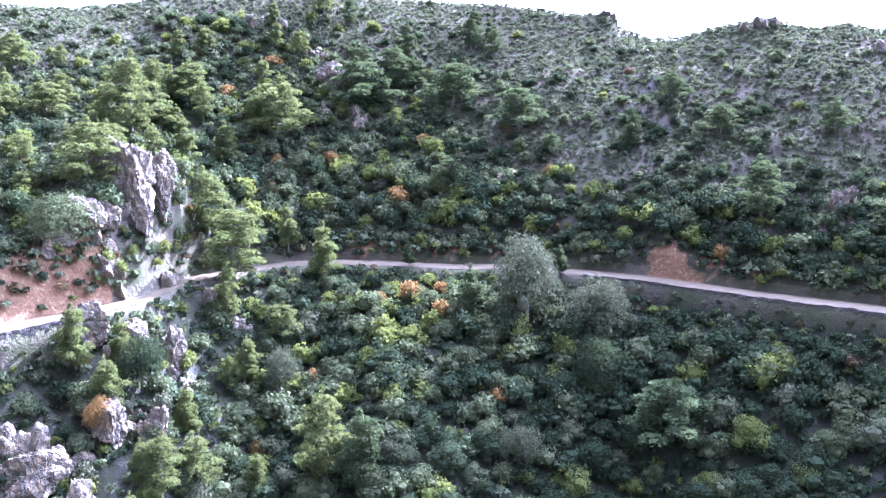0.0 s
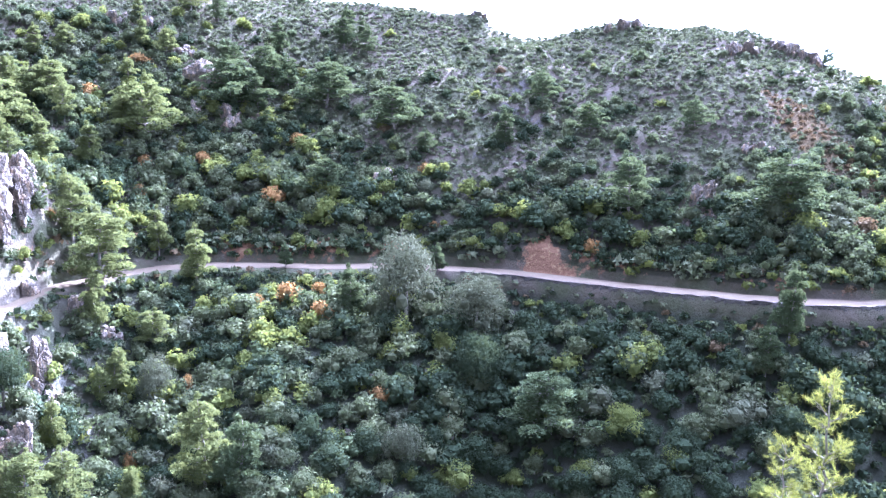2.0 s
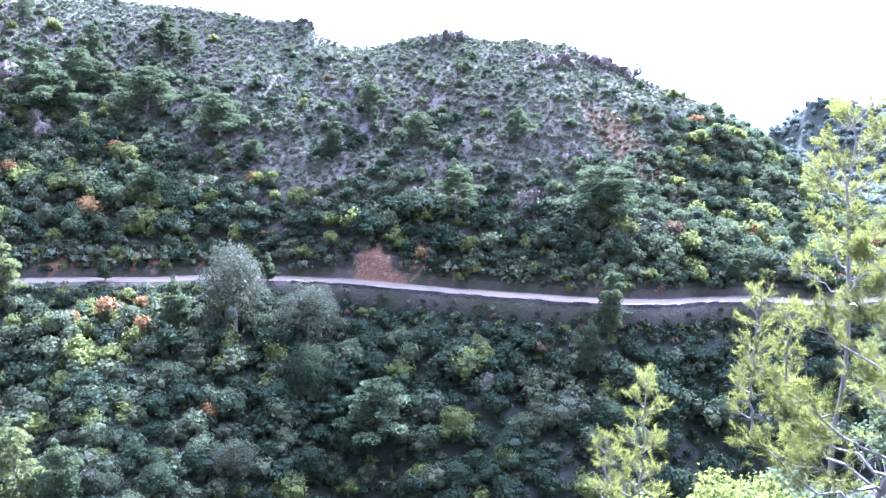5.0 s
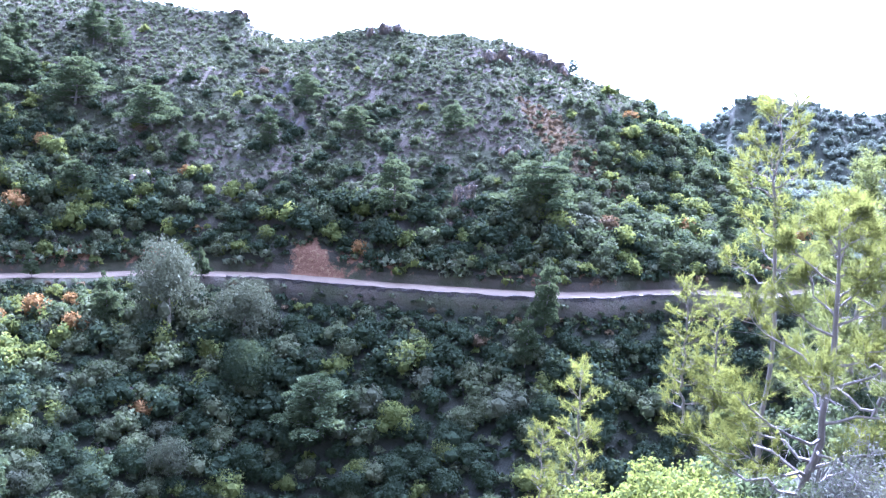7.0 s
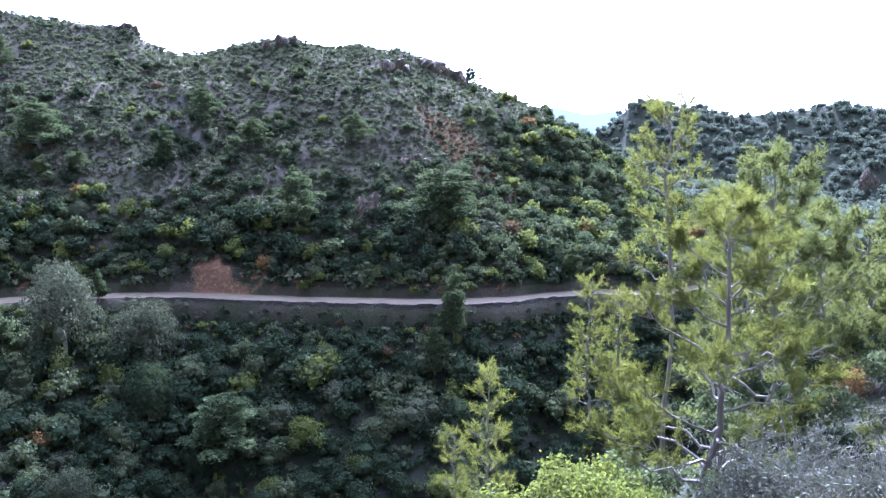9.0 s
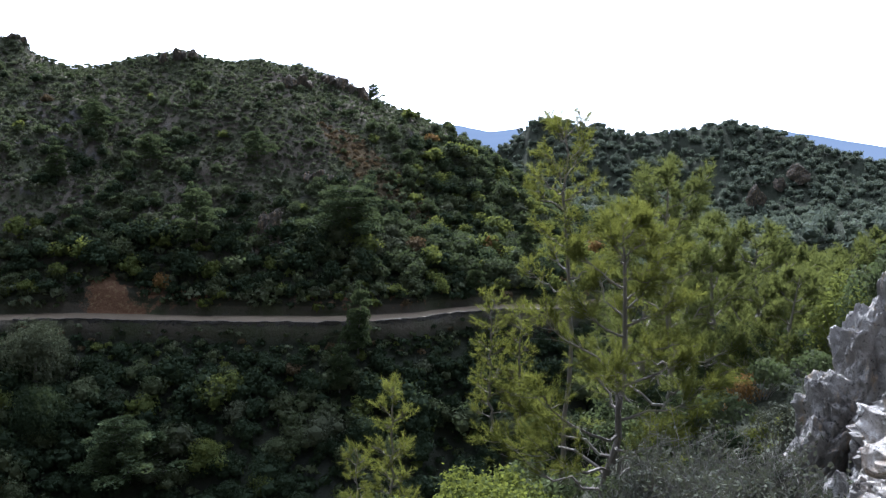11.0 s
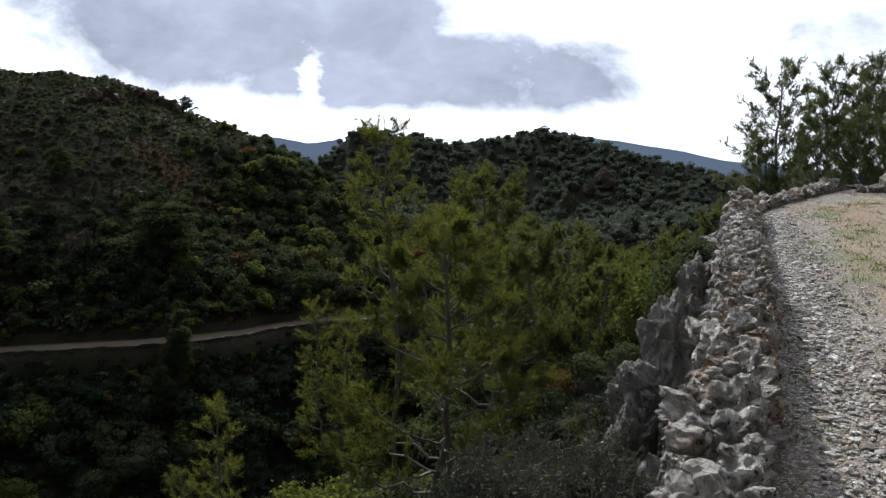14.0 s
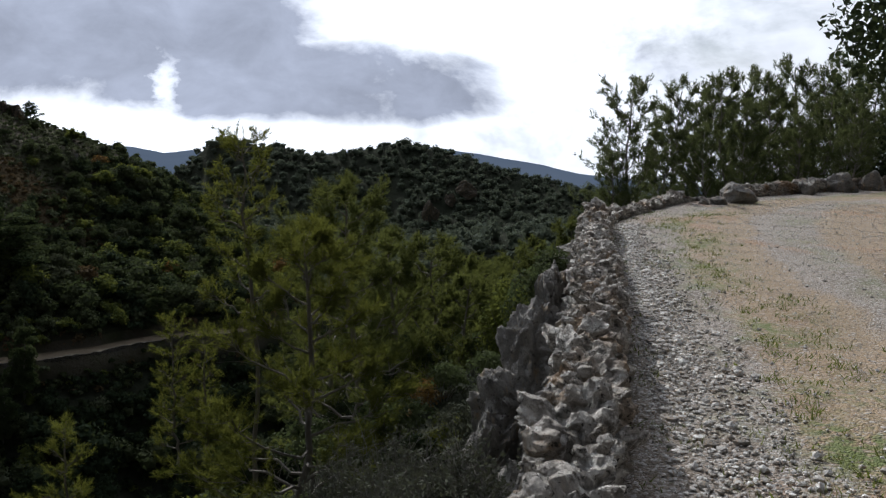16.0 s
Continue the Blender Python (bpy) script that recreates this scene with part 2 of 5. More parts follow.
def near_rock_look(n, p):
    a = n.mix(n.span(n.noise(p, 3.5, 9, 0.75), 0.3, 0.65), (0.075, 0.071, 0.066), (0.36, 0.345, 0.325))
    a = n.mix(n.span(n.noise(n.stretch(p, (3, 3, 0.8)), 3.0, 6, 0.6), 0.55, 0.68), a, (0.34, 0.27, 0.19))
    a = n.mix(n.span(n.noise(p, 14.0, 6, 0.65), 0.56, 0.66), a, (0.07, 0.067, 0.062))
    return a, (n.noise(p, 7.0, 10, 0.78), 0.10)


NEAR_ROCK = material("grey_limestone", near_rock_look)
ROCK = material("limestone", rock_look)
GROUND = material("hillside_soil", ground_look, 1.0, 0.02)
EARTH = material("red_earth", earth_look)
FAR_ROAD = material("pale_dirt_road", far_road_look, 0.8, 0.12)
DRY_WALL = material("dry_stone", dry_wall_look)
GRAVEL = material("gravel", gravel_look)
WALL_STONE = material("rubble_stone", wall_stone_look)
MORTAR = material("crumbling_mortar", mortar_look)
BARK = material("bark", bark_look)


def leaf(name, dark, light, through_col, glow=0.35, rough=0.9):
    """Foliage: thin leaves that let some light through."""
    m = bpy.data.materials.new(name)
    m.use_nodes = True
    n = Nodes(m.node_tree)
    geo = n.add("ShaderNodeNewGeometry")
    rnd = geo.outputs["Random Per Island"]
    obj = n.add("ShaderNodeObjectInfo").outputs["Random"]
    patch = n.noise(geo.outputs["Position"], 0.5, 3)
    c = n.mix(n.span(rnd, 0.0, 1.0, 0.3, 0.75), dark, light)
    c = n.mix(n.math("MULTIPLY", n.span(patch, 0.35, 0.65), 0.5), c, light)
    c = n.mix(n.math("MULTIPLY", obj, 0.3), c, dark)
    b = n.add("ShaderNodeBsdfPrincipled")
    n.put(b.inputs["Base Color"], c)
    b.inputs["Roughness"].default_value = rough
    b.inputs["Specular IOR Level"].default_value = 0.015
    t = n.add("ShaderNodeBsdfTranslucent")
    n.put(t.inputs[0], (*through_col, 1))
    mx = n.add("ShaderNodeMixShader")
    mx.inputs[0].default_value = glow
    n.link(b.outputs[0], mx.inputs[1])
    n.link(t.outputs[0], mx.inputs[2])
    out = n.add("ShaderNodeOutputMaterial")
    n.link(mx.outputs[0], out.inputs[0])
    return m


OAK = leaf("evergreen_oak_leaf", (0.015, 0.024, 0.014), (0.046, 0.063, 0.036), (0.05, 0.065, 0.025), 0.22)
MASTIC = leaf("mastic_leaf", (0.040, 0.051, 0.028), (0.108, 0.122, 0.066), (0.08, 0.105, 0.04), 0.28)
LIME = leaf("sunny_shrub_leaf", (0.052, 0.070, 0.024), (0.125, 0.145, 0.046), (0.17, 0.19, 0.04), 0.33)
LIME_NEAR = leaf("mastic_leaf_near", (0.040, 0.056, 0.016), (0.100, 0.118, 0.032), (0.15, 0.17, 0.03), 0.35)
OLIVE = leaf("grey_green_leaf", (0.042, 0.049, 0.030), (0.094, 0.104, 0.064), (0.07, 0.08, 0.045), 0.2)
AUTUMN = leaf("autumn_leaf", (0.14, 0.085, 0.034), (0.25, 0.16, 0.065), (0.19, 0.115, 0.035), 0.25)
RUSSET = leaf("russet_leaf", (0.085, 0.066, 0.040), (0.140, 0.110, 0.066), (0.11, 0.075, 0.035), 0.25)
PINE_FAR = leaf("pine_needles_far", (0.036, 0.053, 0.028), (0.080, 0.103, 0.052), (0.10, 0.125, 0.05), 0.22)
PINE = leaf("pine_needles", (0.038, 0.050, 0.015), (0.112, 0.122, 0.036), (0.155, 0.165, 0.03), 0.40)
# far pine needles again, with sunlight painted into the colour
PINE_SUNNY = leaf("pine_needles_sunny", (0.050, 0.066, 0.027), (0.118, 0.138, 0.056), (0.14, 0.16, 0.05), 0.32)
PINE_MID = leaf("pine_needles_mid", (0.028, 0.042, 0.017), (0.084, 0.098, 0.038), (0.125, 0.14, 0.035), 0.42)
PINE_DARK = leaf("pine_needles_dark", (0.036, 0.054, 0.028), (0.095, 0.120, 0.060), (0.14, 0.16, 0.06), 0.4)
SCRUB = leaf("low_scrub", (0.070, 0.086, 0.050), (0.160, 0.180, 0.112), (0.12, 0.135, 0.07), 0.25)
# far hill leaves: some distance haze painted in as a paler, greyer green
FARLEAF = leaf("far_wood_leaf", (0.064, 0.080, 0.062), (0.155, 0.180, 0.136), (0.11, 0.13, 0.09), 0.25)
SILVER = leaf("silvery_twig", (0.045, 0.051, 0.036), (0.115, 0.122, 0.092), (0.07, 0.075, 0.045), 0.2)


# ---- terrain shape ----
def lattice(ix, iy, seed):
    h = np.sin(ix * 127.1 + iy * 311.7 + seed * 74.7) * 43758.5453
    return h - np.floor(h)


def smooth_noise(x, y, seed=0):
    ix, iy = np.floor(x), np.floor(y)
    fx, fy = x - ix, y - iy
    fx, fy = fx * fx * (3 - 2 * fx), fy * fy * (3 - 2 * fy)
    a, b = lattice(ix, iy, seed), lattice(ix + 1, iy, seed)
    c, d = lattice(ix, iy + 1, seed), lattice(ix + 1, iy + 1, seed)
    return (a + (b - a) * fx) * (1 - fy) + (c + (d - c) * fx) * fy - 0.5


def fbm(x, y, scale, octaves=4, seed=0):
    out, amp = 0.0, 1.0
    for o in range(octaves):
        out = out + amp * smooth_noise(x / scale, y / scale, seed + o)
        scale, amp = scale * 0.5, amp * 0.5
    return out


EYE_Z, ROAD_Z, ROAD_HALF = 1.65, -19.5, 1.45
# bearing in degrees; distance of the road across the valley
ROAD_TH = np.array([-80, -45, -27, -24, -21.6, -18.6, -15.7, -9.9, -6.7, -3, 0.6, 4.2, 7.9, 11.4, 14.9, 18.3, 21.6, 26.8, 30.1, 33.5, 35.4, 38.9, 43, 47, 51, 56, 62, 75])
ROAD_R = np.array([70, 78, 85.3, 87.3, 88.8, 92.3, 100.3, 105.8, 105.8, 104, 102, 102, 100.3, 98.6, 96.1, 93.8, 92.3, 90.9, 90.9, 92.3, 94.6, 97.0, 98, 106, 126, 152, 175, 220])
# ridge: bearing, distance, elevation in degrees seen from the terrace
RIDGE_TH = np.array([-80, -40, -24.6, -20.6, -18.2, -9, -0.8, 3.5, 6.7, 10.2, 11.05, 12.7, 14.4, 16.3, 18.9, 21.8, 23.6, 26.8, 28.8, 30.6, 32.4, 34.3, 35.2, 36.7, 38.2, 40, 42.3, 45, 48, 52, 62, 75])
RIDGE_R = np.interp(RIDGE_TH, [-80, -25, 0, 14, 25, 35, 42, 45, 48, 56, 62, 75], [150, 152, 164, 150, 144, 144, 138, 132, 138, 180, 200, 245])
RIDGE_EL = np.array([4.9, 4.3, 4.23, 4.29, 4.29, 5.66, 4.74, 4.39, 4.21, 3.8, 2.79, 2.11, 2.12, 2.56, 3.22, 2.65, 3.05, 2.55, 1.71, 0.68, 0.19, -0.55, -0.82, -1.58, -2.29, -4.1, -5.7, -7.6, -9.1, -7.9, -6.5, -5.1])
SMOOTH_TH = np.arange(-80, 75.5, 0.5)
SMOOTH_EL = np.convolve(np.pad(np.interp(SMOOTH_TH, RIDGE_TH, RIDGE_EL), 8, "edge"), np.ones(17) / 17, "valid")
FAR_TH = np.array([-80, 30, 37.5, 39, 40.7, 42.5, 43.6, 44.7, 46.4, 48, 50.2, 52.2, 54.2, 56.6, 59.1, 62.1, 66, 75])
FAR_EL = np.array([-2.2, -3.2, -3.2, -2.2, -0.78, -0.45, -0.79, -0.56, -1.32, -1.36, -0.86, -0.57, -0.91, -1.5, -2.31, -2.93, -3.8, -4.2])
# line of the terrace's edge, x to y
EDGE_X = np.array([-120, -10, -0.8, 0.6, 1.75, 3.7, 7.07, 10.75, 14.35, 15.8, 19, 21.2, 22.6, 25.6, 31.3, 40, 60, 120])
EDGE_Y = np.array([-50, -3.8, 0.3, 0.5, 0.56, 1.43, 2.95, 4.77, 6.46, 6.85, 7.3, 7.5, 7.2, 6.45, 5.0, 2.6, -3.0, -20.0])


def tan_deg(e):
    return np.tan(np.radians(e))


def edge_distance(x, y):
    """Metres outside the inner face of the parapet; negative on the terrace."""
    slope = np.interp(x, [-20, 12, 18, 25, 45, 70], [0.41, 0.41, 0.48, 0.47, 0.46, 0.46])
    return (y - np.interp(x, EDGE_X, EDGE_Y)) * np.clip(slope + 0.5, 0.91, 1.0)


def road_r(th):
    return np.interp(th, ROAD_TH, ROAD_R)


def wooded(th):
    """How far the dense shrubs climb above the far road, in metres."""
    return np.interp(th, [-30, -10, 0, 5, 9, 26, 31, 36], [42, 36, 24, 13, 9, 12, 22, 46])


def rust_patch(th, past):
    """Dry reddish scrub in a band down the hill's shoulder."""
    return np.clip(1.3 - np.hypot((th - 31.4 + 0.34 * (past - 25)) / 2.6, (past - 25) / 12.0), 0, 1)


def profile_nodes(th):
    """Distances and heights of the bends of the far side's profile along a bearing."""
    rr = road_r(th)
    ridge_r = np.interp(th, RIDGE_TH, RIDGE_R)
    ridge_z = EYE_Z + ridge_r * tan_deg(np.interp(th, RIDGE_TH, RIDGE_EL))
    far_r = np.interp(th, [-80, 40, 52, 62, 75], [470, 440, 420, 400, 390])
    far_z = EYE_Z + far_r * tan_deg(np.interp(th, FAR_TH, FAR_EL))
    cut = np.interp(th, [-30, -22, -16, -10, 0, 10, 14, 18, 45, 50], [4.5, 5, 4.0, 1.4, 1.2, 1.4, 2.6, 1.3, 1.2, 0.4])
    drop = np.interp(th, [-30, -24, -22, -14, -8, 5, 12, 40, 46, 60], [3.4, 3.4, 0.8, 0.6, 0.5, 0.6, 2.0, 2.2, 1.8, 1.0])
    steep = np.interp(th, [-30, -22, -14, -4, 14], [0.62, 0.75, 0.68, 0.45, 0.78])
    r_val = rr - np.interp(th, [-30, -14, -6, 30, 45, 60], [36, 36, 44, 42, 50, 70])
    z_low = ROAD_Z - drop - steep * (rr - ROAD_HALF - 0.6 - r_val) * 0.9
    span = ridge_r - rr
    broad = EYE_Z + ridge_r * tan_deg(np.interp(th, SMOOTH_TH, SMOOTH_EL))
    rs = [r_val - 12, r_val, rr - ROAD_HALF - 0.9, rr - ROAD_HALF - 0.2, rr + ROAD_HALF + 0.2, rr + ROAD_HALF + 0.4 + cut * 0.45,
          rr + span * 0.5, rr + span * 0.86, ridge_r, ridge_r + 14, ridge_r + 75, far_r - 62, far_r, far_r + 60, 900 + 0 * rr, 4500 + 0 * rr]
    dip = np.minimum(ridge_z - 22, -26.0)
    zs = [z_low - 5, z_low, ROAD_Z - drop, ROAD_Z - 0.08, ROAD_Z - 0.08, ROAD_Z + cut,
          ROAD_Z + np.maximum(cut + 0.3, 0.54 * (broad - ROAD_Z)), ROAD_Z + np.maximum(cut + 0.5, 0.88 * (broad - ROAD_Z)), ridge_z, ridge_z - 1.5, dip, np.minimum(-34.0, far_z - 18) + 0 * rr, far_z, far_z - 15, -170 + 0 * rr, -420 + 0 * rr]
    return rs, zs


def far_height(th, r):
    rs, zs = profile_nodes(th)
    z = zs[0] + 0 * r
    for k in range(len(rs) - 1):
        f = np.clip((r - rs[k]) / (rs[k + 1] - rs[k]), 0, 1)
        z = z + (zs[k + 1] - zs[k]) * f
    x, y = r * np.sin(np.radians(th)), r * np.cos(np.radians(th))
    gap = np.abs(r - road_r(th))
    calm = np.clip((gap - 3.0) / 10.0, 0, 1)
    brink = np.clip((gap - 2.2) / 2.5, 0, 1) * (r < road_r(th))
    amp = np.interp(r, [60, 130, 190, 300, 440, 700, 1200], [1.5, 2.6, 1.5, 3.5, 3.0, 5, 8])
    z = z + calm * amp * fbm(x, y, 22.0, 5, 3) * np.where(r > 250, 1.4, 1.0)
    spur = np.clip(1.3 - np.abs(th + 20) / 9, 0, 1) * (r < 100)
    z = z + np.maximum(calm, brink) * spur * (3.2 * np.abs(fbm(x, y, 7.0, 4, 19)) - 0.8)
    up = r - road_r(th)
    face = np.clip(1.4 - np.abs(th + 19.5) / 4.0, 0, 1) * np.clip((up - 2.5) / 3, 0, 1) * np.clip((22 - up) / 8, 0, 1)
    z = z + face * (2.6 + 4.5 * fbm(x, y, 6.0, 4, 27))
    crag = np.clip(fbm(x, y, 26.0, 2, 11) * 3 - 0.25, 0, 1)
    z = z + calm * crag * np.abs(fbm(x, y, 5.0, 3, 17)) * np.interp(r, [60, 200, 300], [3.0, 2.2, 0.5])
    return z


def near_height(x, y):
    s = edge_distance(x, y)
    out = -np.interp(s, [0, 0.1, 0.3, 0.9, 2.0, 4.2, 12, 26, 44, 2000], [0, 0.02, 0.9, 1.7, 2.6, 3.9, 12.0, 22, 30, 34.0])
    out = out + np.clip(s - 0.6, 0, 6) * 0.28 * fbm(x, y, 4.0, 4, 5)
    # past the bend the ground falls away gently
    gentle = np.interp(np.degrees(np.arctan2(x, y)), [62.5, 68, 90, 100], [0, 1, 1, 0]) * np.interp(s, [14, 26], [1, 0]) * np.clip((x - 15) / 6, 0, 1)
    out = out - np.clip(np.hypot(x, y) - 22, 0, 45) * 0.7 * np.clip(s / 3, 0, 1)
    out = out * (1 - 0.75 * gentle)
    flat = 7.0 + 0.32 * np.maximum(x, 0)
    bank = np.clip(-s - flat, 0, 60) * 0.55
    bank = bank + np.clip(bank, 0, 1) * 1.5 * fbm(x, y, 5.0, 4, 8)
    ripple = 0.05 * fbm(x, y, 1.3, 4, 9)
    return np.where(s > 0.1, out, bank + np.where(s < -0.5, ripple, 0.0))


def terrain_height(x, y):
    x, y = np.asarray(x, float), np.asarray(y, float)
    r = np.hypot(x, y)
    th = np.degrees(np.arctan2(x, y))
    n = near_height(x, y)
    f = far_height(np.clip(th, -80, 75), r)
    return np.where((r > 62) & (edge_distance(x, y) > 0.0), f, np.maximum(n, f))


# ---- mesh helpers ----
def mesh_of(name, verts, faces, mats, index=None, smooth=False):
    """A mesh from arrays; faces is one array of triangles or quads, or a list of them."""
    if not isinstance(faces, list):
        faces = [faces]
    me = bpy.data.meshes.new(name)
    verts = np.asarray(verts, np.float32)
    me.vertices.add(len(verts))
    me.vertices.foreach_set("co", verts.ravel())
    loops = np.concatenate([np.asarray(f, np.int32).ravel() for f in faces])
    sizes = np.concatenate([np.full(len(f), len(f[0]), np.int32) for f in faces if len(f)])
    me.loops.add(len(loops))
    me.loops.foreach_set("vertex_index", loops)
    me.polygons.add(len(sizes))
    me.polygons.foreach_set("loop_start", np.concatenate([[0], np.cumsum(sizes)[:-1]]).astype(np.int32))
    if index is not None:
        me.polygons.foreach_set("material_index", np.asarray(index, np.int32))
    me.polygons.foreach_set("use_smooth", np.full(len(sizes), smooth))
    me.update(calc_edges=True)
    me.validate()
    for m in (mats if isinstance(mats, list) else [mats]):
        me.materials.append(m)
    return me


def part(name, me, parent, label="", m=None):
    ob = new(name, me)
    ob.parent = parent
    if m is not None:
        ob.matrix_basis = m
    if label:
        ob["label"] = label
    return ob


def empty(name, x, y, z, turn=0.0, size=1.0, lean=(0, 0)):
    ob = new(name)
    ob.matrix_basis = pose(x, y, z, lean[0], lean[1], turn) @ Matrix.Diagonal((size, size, size, 1))
    return ob


def grid_faces(nu, nv):
    a = np.arange(nu * nv).reshape(nu, nv)
    return np.stack([a[:-1, :-1], a[1:, :-1], a[1:, 1:], a[:-1, 1:]], -1).reshape(-1, 4)


def polar(th, r):
    return r * math.sin(radians(th)), r * math.cos(radians(th))


def ground_at(x, y):
    return float(terrain_height(x, y))


_ico = {}


def ico(level):
    if level not in _ico:
        bm = bmesh.new()
        bmesh.ops.create_icosphere(bm, subdivisions=level, radius=1.0)
        bm.verts.ensure_lookup_table()
        _ico[level] = (np.array([v.co[:] for v in bm.verts]), np.array([[v.index for v in f.verts] for f in bm.faces]))
        bm.free()
    return _ico[level]


def tube(points, radii, sides=7):
    """Vertices and quads of a tapered, bent limb."""
    pts = np.asarray(points, float)
    d = np.gradient(pts, axis=0)
    d /= np.linalg.norm(d, axis=1)[:, None] + 1e-9
    ref = np.where(np.abs(d[:, 2:3]) > 0.9, [[1.0, 0, 0]], [[0, 0, 1.0]])
    u = np.cross(d, ref)
    u /= np.linalg.norm(u, axis=1)[:, None] + 1e-9
    v = np.cross(d, u)
    a = np.linspace(0, 2 * np.pi, sides, endpoint=False)
    ring = np.cos(a)[None, :, None] * u[:, None] + np.sin(a)[None, :, None] * v[:, None]
    vs = (pts[:, None] + ring * np.asarray(radii)[:, None, None]).reshape(-1, 3)
    n = len(pts)
    i = np.arange(n * sides).reshape(n, sides)
    j = np.roll(i, -1, axis=1)
    q = np.stack([i[:-1], j[:-1], j[1:], i[1:]], -1).reshape(-1, 4)
    return vs, q


class Heap:
    """Collects pieces of one mesh."""

    def __init__(self):
        self.v, self.f, self.m, self.n = [], [], [], 0

    def add(self, v, f, m=0):
        self.v.append(np.asarray(v, np.float32))
        self.f.append(np.asarray(f, np.int32) + self.n)
        self.m.append(np.full(len(f), m, np.int32))
        self.n += len(v)

    def mesh(self, name, mats, smooth=False):
        order = sorted(range(len(self.f)), key=lambda i: self.f[i].shape[1])
        tri = [self.f[i] for i in order if self.f[i].shape[1] == 3]
        quad = [self.f[i] for i in order if self.f[i].shape[1] == 4]
        faces = [np.concatenate(g) for g in (tri, quad) if g]
        return mesh_of(name, np.concatenate(self.v), faces, mats, np.concatenate([self.m[i] for i in order]), smooth)


def leaves(rng, centres, normals, size, aspect=0.6, jitter=0.9, tri=False):
    """A rhombic leaf at each centre, turned about the given normal."""
    n = len(centres)
    nrm = normals + rng.normal(0, jitter, (n, 3))
    nrm /= np.linalg.norm(nrm, axis=1)[:, None] + 1e-9
    t = np.cross(nrm, rng.normal(0, 1, (n, 3)))
    t /= np.linalg.norm(t, axis=1)[:, None] + 1e-9
    b = np.cross(nrm, t)
    s = (np.asarray(size) * rng.uniform(0.6, 1.3, n))[:, None]
    if tri:
        v = np.stack([centres - t * s * 0.6, centres + t * s * 0.2 + b * s * 0.55 * aspect, centres + t * s * 0.45 - b * s * 0.5 * aspect], 1)
        return v.reshape(-1, 3), np.arange(3 * n).reshape(n, 3)
    v = np.stack([centres - t * s * 0.5, centres + b * s * 0.5 * aspect, centres + t * s * 0.5, centres - b * s * 0.5 * aspect], 1)
    return v.reshape(-1, 3), np.arange(4 * n).reshape(n, 4)


def crown_points(rng, blobs, count, low=-0.5):
    """Points with outward normals on a group of lumpy blobs (centre, radii)."""
    w = np.array([r[0] * r[1] + r[2] for _, r in blobs])
    pick = rng.choice(len(blobs), count, p=w / w.sum())
    d = rng.normal(0, 1, (count, 3))
    d /= np.linalg.norm(d, axis=1)[:, None]
    d[:, 2] = np.where(d[:, 2] < low, -d[:, 2], d[:, 2])
    c = np.array([b[0] for b in blobs])[pick]
    r = np.array([b[1] for b in blobs])[pick]
    return c + d * r * rng.uniform(0.78, 1.08, (count, 1)), d


def shrub_arrays(rng, width=1.0, height=1.0, blobs=7, count=300, leaf_size=0.16, core=True, stem=True, heart=0.62, jitter=0.62):
    """A rounded evergreen shrub of about 1 m radius, standing at the origin."""
    bl = []
    for i in range(blobs):
        a, q = rng.uniform(0, 2 * np.pi), rng.uniform(0.15, 0.72) if i else 0.0
        k = rng.uniform(0.34, 0.56) if i else 0.62
        c = np.array([np.cos(a) * q * width, np.sin(a) * q * width, (rng.uniform(0.5, 1.1) * (1.15 - 0.45 * q)) * height if i else 0.9 * height])
        bl.append((c, np.array([k * width, k * width, k * 0.9 * height])))
    p, d = crown_points(rng, bl, count)
    v, f = leaves(rng, p, d, leaf_size, 1.0, jitter, True)
    h = Heap()
    h.add(v, f)
    if core:
        iv, jf = ico(1)
        for c, r in bl:
            h.add(c + iv * r * heart * rng.uniform(0.85, 1.1, (len(iv), 1)), jf)
    if stem:
        h.add(*tube([(0, 0, -0.3), (0.05, 0, 0.4), (0, 0.05, 0.9 * height)], [0.07, 0.05, 0.02], 5), 1)
    return h


